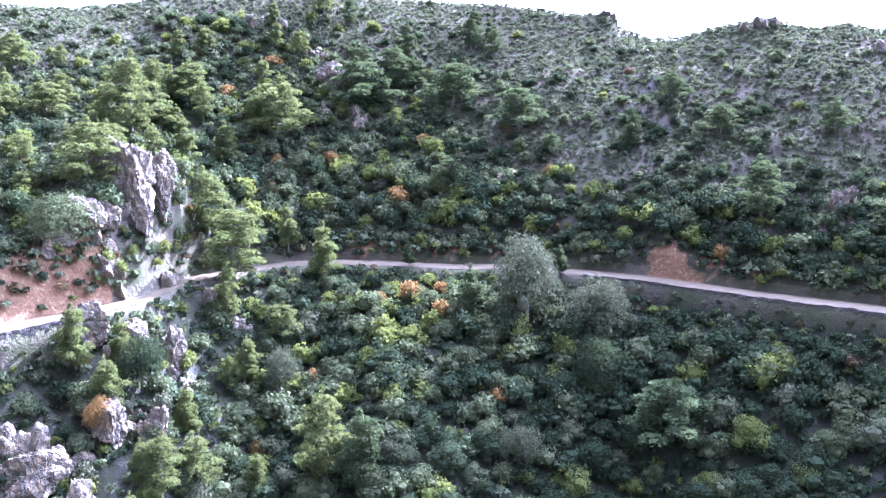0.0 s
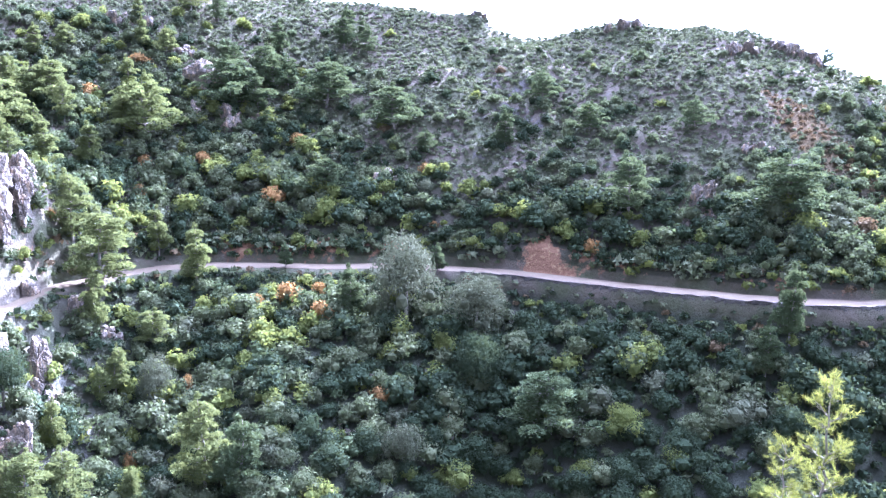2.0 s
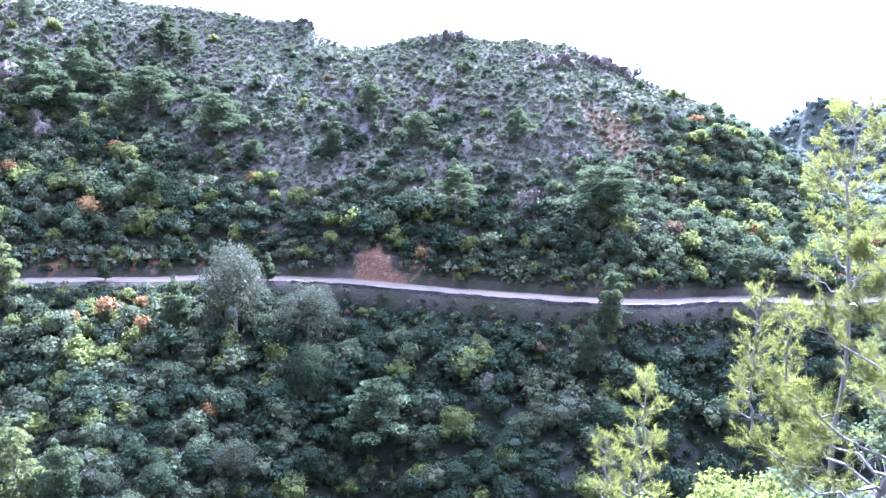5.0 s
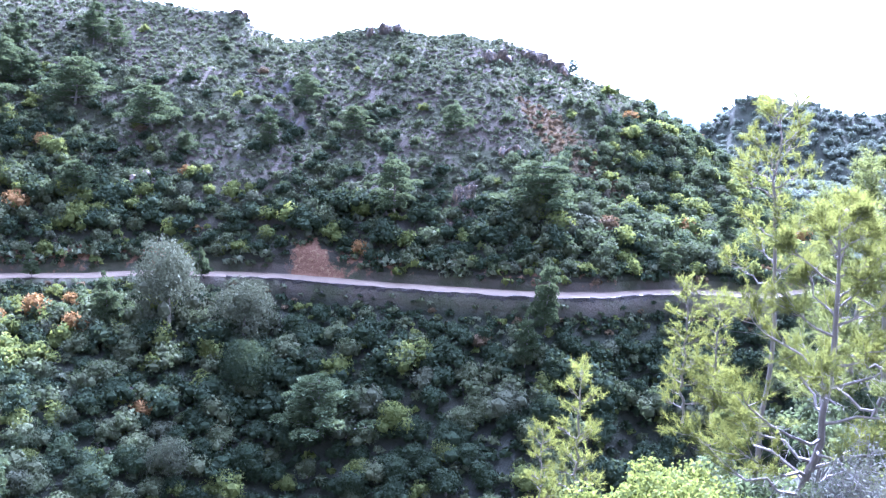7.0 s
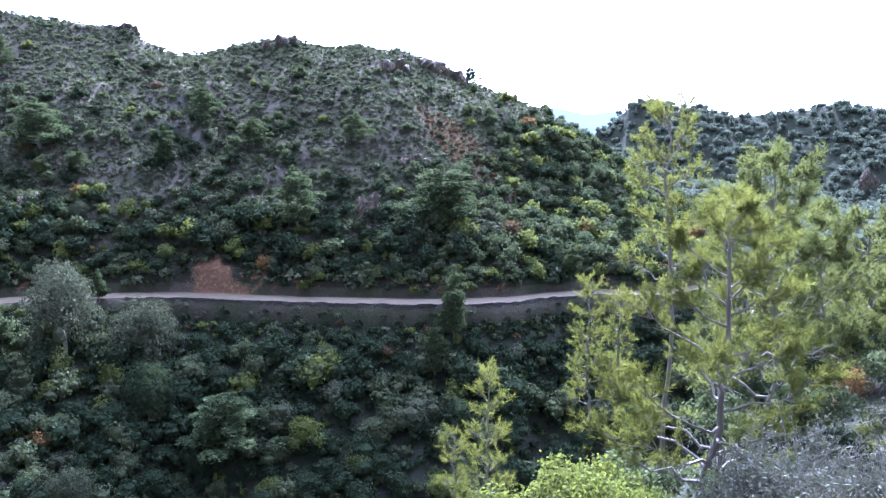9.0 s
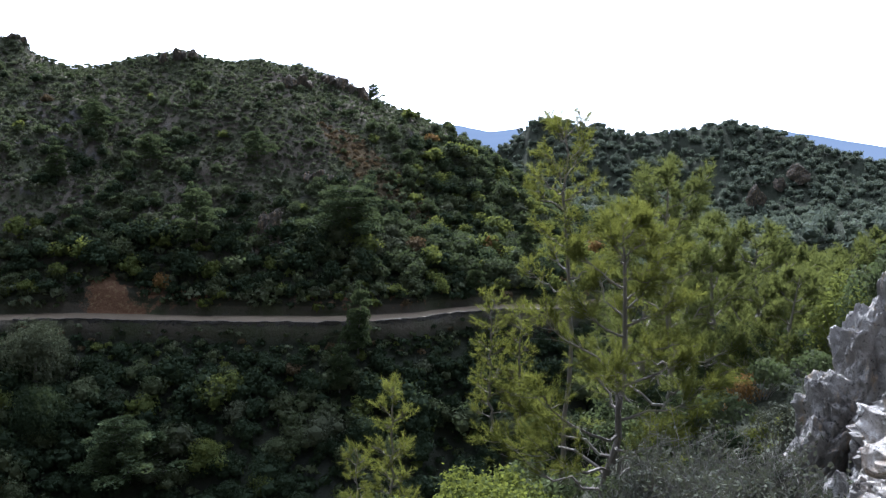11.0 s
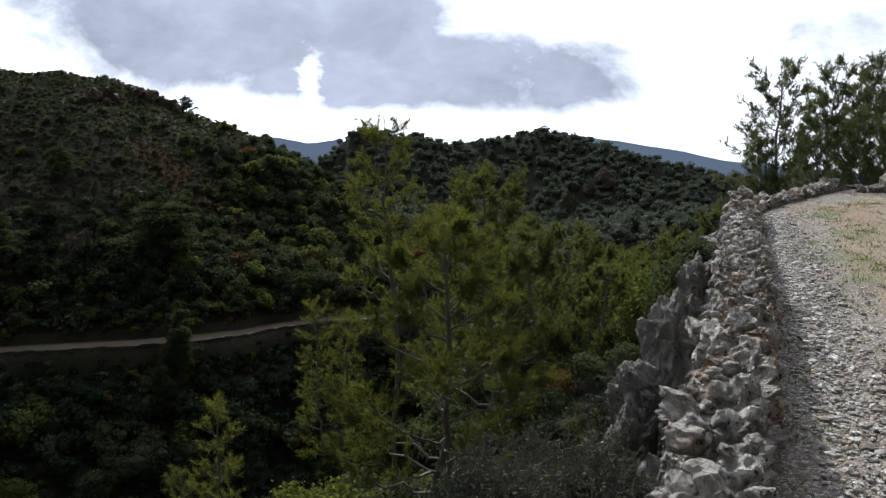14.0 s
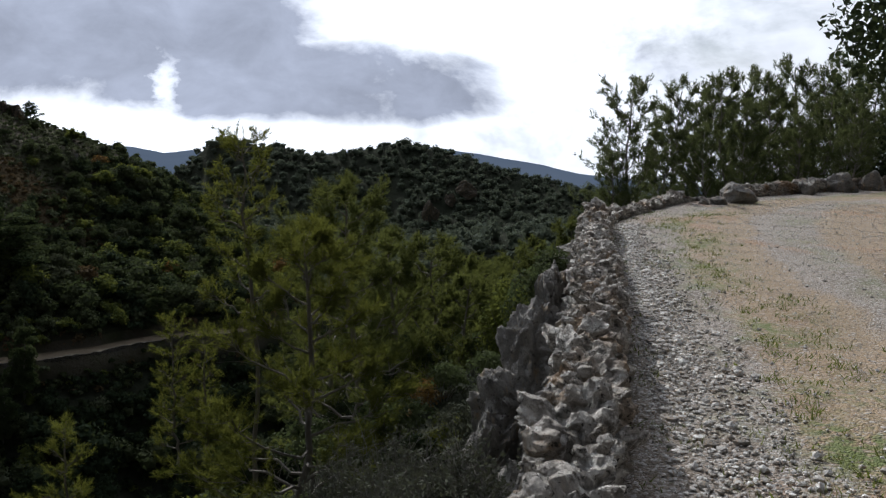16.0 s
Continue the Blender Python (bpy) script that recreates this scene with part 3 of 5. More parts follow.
def pine_arrays(rng, height=8.0, spread=1.9, whorls=11, count=1100, tuft=0.34):
    """A young Aleppo pine: (trunk heap, crown heap)."""
    trunk, crown = Heap(), Heap()
    top = np.array([rng.normal(0, 0.25), rng.normal(0, 0.25), height])
    ts = np.linspace(0, 1, 8)
    line = ts[:, None] * top + np.c_[0.15 * np.sin(ts * 5), 0.15 * np.cos(ts * 4) - 0.15, 0 * ts - 0.3 * (ts == 0)]
    trunk.add(*tube(line, 0.13 * (height / 8) * (1 - ts) ** 0.8 + 0.015, 7))
    blobs = []
    for k in range(whorls):
        t = 0.15 + 0.80 * (k + rng.uniform(0, 0.6)) / whorls
        base = np.array([np.interp(t, ts, line[:, i]) for i in range(3)])
        reach = spread * (1.08 - t) ** 0.75 * rng.uniform(0.75, 1.15)
        a0 = rng.uniform(0, 2 * np.pi)
        for j in range(rng.integers(3, 6)):
            a = a0 + j * 2 * np.pi / 4.3 + rng.normal(0, 0.25)
            ln = reach * rng.uniform(0.6, 1.15)
            tip = base + np.array([np.cos(a) * ln, np.sin(a) * ln, ln * rng.uniform(0.12, 0.5)])
            mid = (base + tip) / 2 - np.array([0, 0, 0.08 * ln])
            trunk.add(*tube([base, mid, tip], [0.035, 0.025, 0.01], 4))
            k2 = 0.34 + 0.34 * ln / spread
            blobs.append((tip, np.array([k2 * 1.1, k2 * 1.1, k2 * 0.75])))
            if ln > 0.8:
                blobs.append((mid + np.array([0, 0, 0.1]), np.array([k2, k2, k2 * 0.6])))
    blobs.append((top, np.array([0.22, 0.22, 0.5])))
    p, d = crown_points(rng, blobs, count, -0.3)
    d[:, 2] += 0.5
    v, f = leaves(rng, p, np.cross(d, rng.normal(0, 1, d.shape)), tuft, 0.45, 0.6, True)
    crown.add(v, f)
    iv, jf = ico(1)
    for c, q in blobs:
        crown.add(c + iv * q * 0.3 * rng.uniform(0.7, 1.2, (len(iv), 1)), jf)
    return trunk, crown


# ---- ground ----
def build_ground():
    th = np.concatenate([np.arange(-180, -50, 4.0), np.arange(-50, -30, 1.0), np.arange(-30, 84, 0.33), np.arange(84, 180.1, 4.0)])
    tc = np.clip(th, -80, 75)
    rs, _ = profile_nodes(tc)
    rows = [np.full_like(th, 0.25)]
    for q in np.geomspace(0.5, 40, 90):
        rows.append(np.full_like(th, q))
    start = np.full_like(th, 40.0)
    counts = [3, 6, 34, 2, 2, 8, 36, 28, 14, 5, 12, 14, 34, 6, 4, 3]
    for r1, c in zip(rs, counts):
        r1 = np.maximum(r1, start + 0.05)
        for i in range(1, c + 1):
            rows.append(start + (r1 - start) * i / c)
        start = r1
    r = np.stack(rows)
    x, y = r * np.sin(np.radians(th)), r * np.cos(np.radians(th))
    z = terrain_height(x, y)
    me = mesh_of("ground", np.stack([x, y, z], -1).reshape(-1, 3), grid_faces(*r.shape)[:, ::-1], GROUND, smooth=True)
    # where the soil is bare, rocky or rust-coloured
    tt = np.broadcast_to(th, r.shape)
    past = r - road_r(tt)
    bank = np.clip(1 - np.abs(past - 3.2) / 2.6, 0, 1) * (np.abs(tt) < 48)
    earth = bank * (0.30 + 1.1 * fbm(x, y, 9.0, 2, 31))
    fan = np.hypot((tt - 14.4) / (2.0 * np.clip(1.2 - past / 7, 0.25, 1)), past / 3.8) + 0.9 * fbm(x, y, 3.0, 3, 33)
    earth = np.maximum(earth, np.clip(1.4 - fan, 0, 1) * (past > 1.6))
    earth = np.maximum(earth, np.clip(1.5 - np.abs(past - 3.6) / 3.2, 0, 1) * (tt < -20.5) * (past > 1.6))
    crag = np.clip(fbm(x, y, 26.0, 2, 11) * 3 - 0.25, 0, 1)
    slope = np.gradient(z, axis=0) / np.maximum(np.gradient(r, axis=0), 0.02)
    rock = np.clip(np.abs(slope) - 0.85, 0, 0.7) * (r > 50) * (r < 300) + 0.34 * crag * (r > 50) * (r < 300)
    rock = np.maximum(rock, np.clip(1.2 - np.abs(tt + 21) / 8, 0, 0.47) * (past < -2.5) * (r > 50))
    rock = np.where((edge_distance(x, y) > 0.5) & (r < 30), np.clip(np.abs(slope) * 0.3, 0, 0.45), rock)
    rock = np.maximum(rock, 0.50 * np.clip(1.3 - np.abs(tt + 19.5) / 4.0, 0, 1) * np.clip((past - 3) / 2, 0, 1) * np.clip((20 - past) / 6, 0, 1))
    rust = rust_patch(tt, past)
    verge = np.abs(past) < 7
    rock = np.where(verge, rock * 0.3, rock)
    scree = np.clip((tt - 13) / 5, 0, 1) * np.clip((38 - tt) / 4, 0, 1) * np.clip((-past - 9) / 5, 0, 1) * (r > 50)
    rock = np.maximum(rock, scree * (0.42 + 0.8 * fbm(x, y, 9.0, 3, 47)))
    # how far the soil takes the dark undergrowth colour with its painted shade
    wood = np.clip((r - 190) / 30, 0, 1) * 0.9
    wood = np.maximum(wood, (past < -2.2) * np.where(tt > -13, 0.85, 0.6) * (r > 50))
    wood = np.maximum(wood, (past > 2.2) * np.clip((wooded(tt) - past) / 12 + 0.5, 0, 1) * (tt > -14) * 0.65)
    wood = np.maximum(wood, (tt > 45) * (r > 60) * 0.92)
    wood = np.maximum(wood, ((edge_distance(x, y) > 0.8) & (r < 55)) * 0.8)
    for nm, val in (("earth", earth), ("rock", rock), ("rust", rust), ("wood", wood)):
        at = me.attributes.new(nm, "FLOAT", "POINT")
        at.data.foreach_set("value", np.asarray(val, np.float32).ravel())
    return tagged(new("ground", me), "stony scrub-covered valley slopes with bare soil and limestone", "ground", kind="structure")


def build_far_road():
    th = np.arange(-60, 47.5, 0.25)
    c = road_r(th)
    off = np.linspace(-ROAD_HALF, ROAD_HALF, 7)
    r = c[:, None] + off[None] + 0.25 * fbm(th[:, None] * 1.6, off[None] * 0 + np.sign(off)[None] * 9, 1.0, 3, 41) * (np.abs(off) > 1.5)
    x, y = r * np.sin(np.radians(th))[:, None], r * np.cos(np.radians(th))[:, None]
    z = ROAD_Z + 0.03 - 0.05 * (off[None] / ROAD_HALF) ** 2 + 0.04 * fbm(x, y, 1.5, 3, 43)
    me = mesh_of("road", np.stack([x, y, z], -1).reshape(-1, 3), grid_faces(*x.shape), FAR_ROAD, smooth=True)
    return tagged(new("road", me), "pale unpaved mountain road cut along the opposite slope", "road", kind="structure")


def build_retaining_wall(name, a, b, height, seed):
    """A battered dry-stone wall below the outer edge of the far road."""
    th = np.arange(a, b, 0.12)
    v = np.linspace(0, 1, 12)
    r0 = road_r(th) - ROAD_HALF - 0.1
    top = ROAD_Z + 0.10 + 0.15 * fbm(th * 2, th * 0, 1.0, 2, seed)
    hh = height * np.clip(np.minimum(th - a, b - th) / 2.5, 0.25, 1)
    rr = r0[:, None] - 0.12 * v[None] * hh[:, None] - 0.12 + 0.14 * fbm(th[:, None] * 5, v[None] * 9, 1.0, 3, seed + 2)
    zz = top[:, None] - v[None] * hh[:, None]
    rr = np.concatenate([r0[:, None] + 0.35, r0[:, None], rr], 1)
    zz = np.concatenate([top[:, None] - 0.25, top[:, None], zz], 1)
    x, y = rr * np.sin(np.radians(th))[:, None], rr * np.cos(np.radians(th))[:, None]
    me = mesh_of(name, np.stack([x, y, zz], -1).reshape(-1, 3), grid_faces(*x.shape)[:, ::-1], DRY_WALL)
    return tagged(new(name, me), "dark dry-stone retaining wall under the far road", "retaining wall", kind="structure")


def build_backdrop():
    """Blue mountains on the horizon, their haze painted in as a glowing colour."""
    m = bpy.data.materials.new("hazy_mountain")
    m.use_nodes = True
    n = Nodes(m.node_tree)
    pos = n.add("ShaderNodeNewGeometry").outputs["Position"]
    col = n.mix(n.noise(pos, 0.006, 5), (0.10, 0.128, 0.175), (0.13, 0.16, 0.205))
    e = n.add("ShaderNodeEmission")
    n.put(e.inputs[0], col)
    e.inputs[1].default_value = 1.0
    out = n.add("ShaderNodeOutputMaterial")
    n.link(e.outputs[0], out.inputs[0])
    th = np.arange(22, 74, 0.15)
    el = np.interp(th, [22, 30, 34.3, 36, 37.7, 39.4, 44, 50, 53.9, 57.1, 60.5, 63.4, 70, 74], [-1.6, -0.9, -0.75, -0.9, -1.25, -1.05, -1.6, -1.0, -0.75, -1.2, -1.7, -2.35, -3, -3])
    el = el + 0.05 * fbm(th, th * 0, 1.2, 4, 51)
    r = np.stack([2600 + 0 * th, 2900 + 0 * th, 3300 + 0 * th])
    z = np.stack([np.full_like(th, -300), EYE_Z + 2900 * tan_deg(el) - 40, EYE_Z + 3300 * tan_deg(el)])
    x, y = r * np.sin(np.radians(th)), r * np.cos(np.radians(th))
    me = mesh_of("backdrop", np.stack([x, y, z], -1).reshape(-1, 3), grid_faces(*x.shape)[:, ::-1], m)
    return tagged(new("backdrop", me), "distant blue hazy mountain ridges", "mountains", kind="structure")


build_ground()
build_far_road()
build_retaining_wall("retaining_wall", 9, 47, 2.3, 61)
build_retaining_wall("retaining_wall", -30, -22.5, 3.8, 67)
build_backdrop()


# ---- vegetation ----
def scatter(seed, th0, th1, r0, r1, step, keep=None):
    """Jittered places in a sector: bearing, distance."""
    rng = np.random.default_rng(seed)
    out = []
    r = r0
    while r < r1:
        dth = math.degrees(step / r)
        for th in np.arange(th0, th1, dth):
            out.append((th + rng.uniform(-0.5, 0.5) * dth, r + rng.uniform(-0.5, 0.5) * step))
        r += step * 0.9
    p = np.array(out)
    x, y = p[:, 1] * np.sin(np.radians(p[:, 0])), p[:, 1] * np.cos(np.radians(p[:, 0]))
    return p[:, 0], p[:, 1], x, y, rng


def joined(name, mats, kinds, places, label, category):
    """Many plants in one mesh: places rows x, y, z, size, turn, kind, material."""
    vs, fs, ms, n = [], [], [], 0
    for x, y, z, s, a, k, m in places:
        v, f, base = kinds[k]
        c, q = math.cos(a), math.sin(a)
        w = v * s
        vs.append(np.stack([w[:, 0] * c - w[:, 1] * q + x, w[:, 0] * q + w[:, 1] * c + y, w[:, 2] + z], 1))
        fs.append(f + n)
        ms.append(np.full(len(f), m))
        n += len(v)
    me = mesh_of(name, np.concatenate(vs), np.concatenate(fs), mats, np.concatenate(ms))
    return tagged(new(name, me), label, category, kind="stuff")


def triangles(h):
    """All faces of a heap as triangles, for joining."""
    f = []
    for g in h.f:
        f.append(g if g.shape[1] == 3 else np.concatenate([g[:, [0, 1, 2]], g[:, [0, 2, 3]]]))
    return np.concatenate(h.v), np.concatenate(f), None


SHRUB_MATS = [OAK, MASTIC, LIME, OLIVE, PINE_FAR, AUTUMN, RUSSET, SCRUB]
KIND_LABEL = {0: ("dark green evergreen oak shrub on the valley slope", "shrub"),
              1: ("mid-green rounded mastic shrub on the valley slope", "shrub"),
              2: ("yellow-green leafy shrub catching the sun on the slope", "shrub"),
              3: ("grey-green wild olive bush on the valley slope", "shrub"),
              5: ("orange autumn-leaved bush among the evergreens", "shrub"),
              6: ("russet half-bare bush among the evergreens", "shrub")}
_rng = np.random.default_rng(5)
SHRUB_HEAPS = [shrub_arrays(_rng, _rng.uniform(0.85, 1.15), _rng.uniform(0.8, 1.15), int(_rng.integers(10, 15)), 1500, 0.085) for _ in range(7)]
LARGE_HEAPS = [shrub_arrays(_rng, _rng.uniform(0.9, 1.1), _rng.uniform(0.95, 1.1), 18, 7000, 0.045, heart=0.3, jitter=0.6) for _ in range(2)]
SHRUB_TRIS = [triangles(shrub_arrays(_rng, _rng.uniform(0.85, 1.15), _rng.uniform(0.8, 1.15), int(_rng.integers(8, 12)), 320, 0.155, stem=False)) for _ in range(7)]
SMALL_TRIS = [triangles(shrub_arrays(_rng, 1.0, _rng.uniform(0.7, 1.0), 5, 150, 0.23, stem=False)) for _ in range(4)]
SCRUB_TRIS = [triangles(shrub_arrays(_rng, 1.1, _rng.uniform(0.55, 0.8), 1, 24, 0.62, core=False, stem=False)) for _ in range(4)]
WOOD_TRIS = [triangles(shrub_arrays(_rng, 1.0, _rng.uniform(0.9, 1.2), 4, 70, 0.30, stem=False)) for _ in range(4)]

_shrub_mesh = {}


def shrub_thing(x, y, z, size, turn, kind, m, tall=1.0, large=False):
    """One shrub: a stem and its foliage."""
    if large:
        kind = 100 + kind % 2
    if (kind, m) not in _shrub_mesh:
        h = LARGE_HEAPS[kind - 100] if large else SHRUB_HEAPS[kind]
        fol, stem = Heap(), Heap()
        for v, f, k in zip(h.v, h.f, h.m):
            base = f.min()
            (stem if k[0] == 1 else fol).add(v, f - base, 0)
        _shrub_mesh[kind, m] = (fol.mesh("foliage", SHRUB_MATS[m]), stem.mesh("stem", BARK))
    fol, stem = _shrub_mesh[kind, m]
    ob = new("shrub")
    ob.matrix_basis = pose(x, y, z, 0, 0, math.degrees(turn)) @ Matrix.Diagonal((size, size, size * tall, 1))
    part("foliage", fol, ob)
    part("stem", stem, ob)
    label, cat = KIND_LABEL[m]
    return tagged(ob, label, cat, "shrubs on the valley slope")


def species(rng, th, painted_sun):
    """Which plant grows here; light-green kinds paint in sun, dark oak shade."""
    u = rng.random()
    if painted_sun > 0.5:
        return int(rng.choice([0, 1, 2, 3, 4, 5], p=[0.26, 0.42, 0.18, 0.07, 0.06, 0.01]))
    return int(rng.choice([0, 1, 2, 3, 5, 6], p=[0.68, 0.23, 0.045, 0.035, 0.005, 0.005]))


def plant_slopes():
    singles, many = 0, []
    # maquis below the road
    th, r, x, y, rng = scatter(11, -30, 48, 60, 108, 2.0)
    z = terrain_height(x, y)
    gap = road_r(th) - r
    bare = fbm(x, y, 14.0, 3, 71)
    for i in range(len(th)):
        if gap[i] < 3.4 or 14 < th[i] < 37 and gap[i] > 11 and rng.random() < 0.3 + 0.5 * (bare[i] > 0):
            continue
        cliff = th[i] < -13 and bare[i] > -0.08
        if cliff and rng.random() < 0.5 or bare[i] > 0.45 and rng.random() < 0.5:
            continue
        size = rng.uniform(1.15, 2.0) * (1.2 if bare[i] < -0.1 else 1.0)
        if gap[i] < 7:
            size = min(size, 0.24 * gap[i])
        # sun on the left part is painted in through lighter plants
        painted_sun = (1.0 if th[i] < 4 + 8 * fbm(x[i], y[i], 9.0, 2, 73) else 0.0)
        m = species(rng, th[i], painted_sun)
        k, a = int(rng.integers(0, 7)), rng.uniform(0, 6.28)
        if singles < 280 and 62 < r[i] < 80 and -24 < th[i] < 34 and m != 4 and rng.random() < 0.75:
            shrub_thing(x[i], y[i], z[i] - 0.25 * size, size, a, k, m)
            singles += 1
        else:
            many.append((x[i], y[i], z[i] - 0.25 * size, size, a, k, m))
    joined("maquis", SHRUB_MATS, SHRUB_TRIS, many, "dense evergreen maquis below the far road", "shrubs")
    # above the road
    many = []
    th, r, x, y, rng = scatter(12, -30, 50, 92, 150, 1.85)
    z = terrain_height(x, y)
    past = r - road_r(th)
    bare = fbm(x, y, 16.0, 3, 77)
    for i in range(len(th)):
        over = past[i] - float(wooded(th[i])) - 16 * float(fbm(x[i], y[i], 18.0, 2, 79))
        if past[i] < 2.5 or rng.random() > math.exp(-max(over, 0.0) / (9.0 if th[i] > 4 else 14.0)) or abs(th[i] - 14.3) < 1.9 and past[i] < 4.4 - 2.4 * abs(th[i] - 14.3):
            continue
        if rust_patch(th[i], past[i]) > 0.4 and rng.random() < 0.65:
            continue
        if bare[i] > 0.4 and rng.random() < 0.5 or th[i] < -15 and past[i] < 12 and rng.random() < 0.2:
            continue
        size = rng.uniform(0.95, 1.75) * (1.0 if past[i] > 5 else 0.8) * (1.0 if over < 0 else 0.78) * (1.3 if 5 < past[i] < 14 else 1.0)
        # lighter kinds stand for sunlight on the left slope and right shoulder
        painted_sun = 1.0 if th[i] < -8 + 14 * fbm(x[i], y[i], 9.0, 2, 73) or th[i] > 26 and rng.random() < 0.9 or rng.random() < (0.75 if th[i] < 6 else 0.4) else 0.0
        many.append((x[i], y[i], z[i] - 0.2 * size, size, rng.uniform(0, 6.28), int(rng.integers(0, 7)), species(rng, th[i], painted_sun)))
    joined("hillside_shrubs", SHRUB_MATS, SHRUB_TRIS, many, "evergreen shrubs climbing the slope above the road", "shrubs")
    # upper slope
    many = []
    th, r, x, y, rng = scatter(13, -30, 50, 105, 172, 2.2)
    z = terrain_height(x, y)
    past = r - road_r(th)
    top = np.interp(th, RIDGE_TH, RIDGE_R)
    grove = fbm(x, y, 24.0, 3, 83)
    for i in range(len(th)):
        if past[i] < 12 or r[i] > top[i] + 4 or grove[i] < 0.0 and rng.random() < 0.6:
            continue
        size = (0.32 + 0.75 * rng.random() ** 2.2) * (0.65 if r[i] > top[i] - 8 else 1.0)
        m = int(rng.choice([0, 1, 3, 7], p=[0.10, 0.34, 0.18, 0.38]))
        many.append((x[i], y[i], z[i] - 0.15 * size, size, rng.uniform(0, 6.28), int(rng.integers(0, 4)), m))
    joined("upland_shrubs", SHRUB_MATS, SMALL_TRIS, many, "scattered dark shrubs on the upper hillside", "shrubs")
    many = []
    th, r, x, y, rng = scatter(14, -28, 47, 104, 168, 0.64)
    z = terrain_height(x, y)
    past = r - road_r(th)
    top = np.interp(th, RIDGE_TH, RIDGE_R)
    for i in range(len(th)):
        if past[i] < 9 or r[i] > top[i] + 2 or rng.random() < 0.2:
            continue
        size = rng.uniform(0.24, 0.52)
        many.append((x[i], y[i], z[i] - 0.05, size, rng.uniform(0, 6.28), int(rng.integers(0, 4)), 6 if rust_patch(th[i], past[i]) > 0.45 and rng.random() < 0.6 else int(rng.choice([7, 3, 1], p=[0.7, 0.15, 0.15]))))
    joined("garrigue", SHRUB_MATS, SCRUB_TRIS, many, "low grey-green garrigue scrub covering the upper slope", "scrub")
    many = []
    th, r, x, y, rng = scatter(16, -30, 46, 80, 112, 0.9)
    z = terrain_height(x, y)
    gap = r - road_r(th)
    for i in range(len(th)):
        if 1.9 < abs(gap[i]) < 4.2 and rng.random() < 0.92 and not (gap[i] > 0 and abs(th[i] - 14.3) < 2.4):
            many.append((x[i], y[i], z[i] - 0.05, rng.uniform(0.5, 1.1) if gap[i] > 0 else rng.uniform(0.35, 0.7), rng.uniform(0, 6.28), int(rng.integers(0, 4)), int(rng.choice([7, 1, 0, 2, 6], p=[0.3, 0.25, 0.25, 0.12, 0.08]))))
    joined("verge_scrub", SHRUB_MATS, SCRUB_TRIS, many, "low scrub and grass along the far road's verges", "scrub")
    # low growth filling the gaps between the larger shrubs
    many = []
    th, r, x, y, rng = scatter(17, -29, 46, 62, 140, 1.15)
    z = terrain_height(x, y)
    gap = r - road_r(th)
    reach = wooded(th) + 10 * fbm(x, y, 14.0, 2, 79)
    for i in range(len(th)):
        if abs(gap[i]) < 2.4 or gap[i] > reach[i] or 0 < gap[i] < 3.4 and abs(th[i] - 14.3) < 1.5:
            continue
        # below the road on the right, mostly dark oak paints in the shade
        many.append((x[i], y[i], z[i] - 0.1, rng.uniform(0.45, 0.95), rng.uniform(0, 6.28), int(rng.integers(0, 4)), int(rng.choice([0, 1, 7, 2, 3], p=[0.35, 0.35, 0.1, 0.12, 0.08] if th[i] < 4 or gap[i] > 0 else [0.7, 0.22, 0.02, 0.04, 0.02]))))
    joined("undergrowth", SHRUB_MATS, SCRUB_TRIS, many, "low evergreen undergrowth between the shrubs", "scrub")
    # woods on the far hill and in the valley before it
    many = []
    th, r, x, y, rng = scatter(15, 34, 68, 108, 446, 4.1)
    z = terrain_height(x, y)
    gap = np.abs(r - road_r(th))
    hill = np.interp(th, RIDGE_TH, RIDGE_R)
    for i in range(len(th)):
        if th[i] < 46 and r[i] < hill[i] + 60 or rng.random() < 0.06 or edge_distance(x[i], y[i]) < 0:
            continue
        if 61.5 < th[i] and r[i] > 420:
            continue
        size = rng.uniform(1.3, 3.0)
        many.append((x[i], y[i], z[i] - 0.55 * size, size, rng.uniform(0, 6.28), int(rng.integers(0, 4)), int(rng.integers(0, 8) > 5)))
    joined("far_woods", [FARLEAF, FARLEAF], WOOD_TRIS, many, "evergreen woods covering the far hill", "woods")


plant_slopes()


# ---- pines on the opposite slope ----
_rng = np.random.default_rng(21)
FAR_PINES = []
for _h, _s, _w in ((8.0, 2.7, 11), (7.0, 2.0, 10), (6.0, 2.7, 8)):
    _t, _c = pine_arrays(_rng, _h, _s, _w, 8000, 0.27)
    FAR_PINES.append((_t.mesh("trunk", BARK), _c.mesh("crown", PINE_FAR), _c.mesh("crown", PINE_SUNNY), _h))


def far_pine(th, past, height, kind=0, wide=1.0, turn=0.0):
    r = float(road_r(th)) + past
    x, y = polar(th, r)
    tr, cr, lit, h = FAR_PINES[kind]
    # crowns left of this bearing take the colour with painted sunlight
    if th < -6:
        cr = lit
    ob = new("pine_tree")
    s = height / h * 1.1
    wide = wide * 1.3
    ob.matrix_basis = pose(x, y, ground_at(x, y) - 0.1, 0, 0, turn) @ Matrix.Diagonal((s * wide, s * wide, s, 1))
    part("trunk", tr, ob)
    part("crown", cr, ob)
    return tagged(ob, "Aleppo pine with feathery light-green crown on the opposite slope", "tree", "pines on the opposite slope")


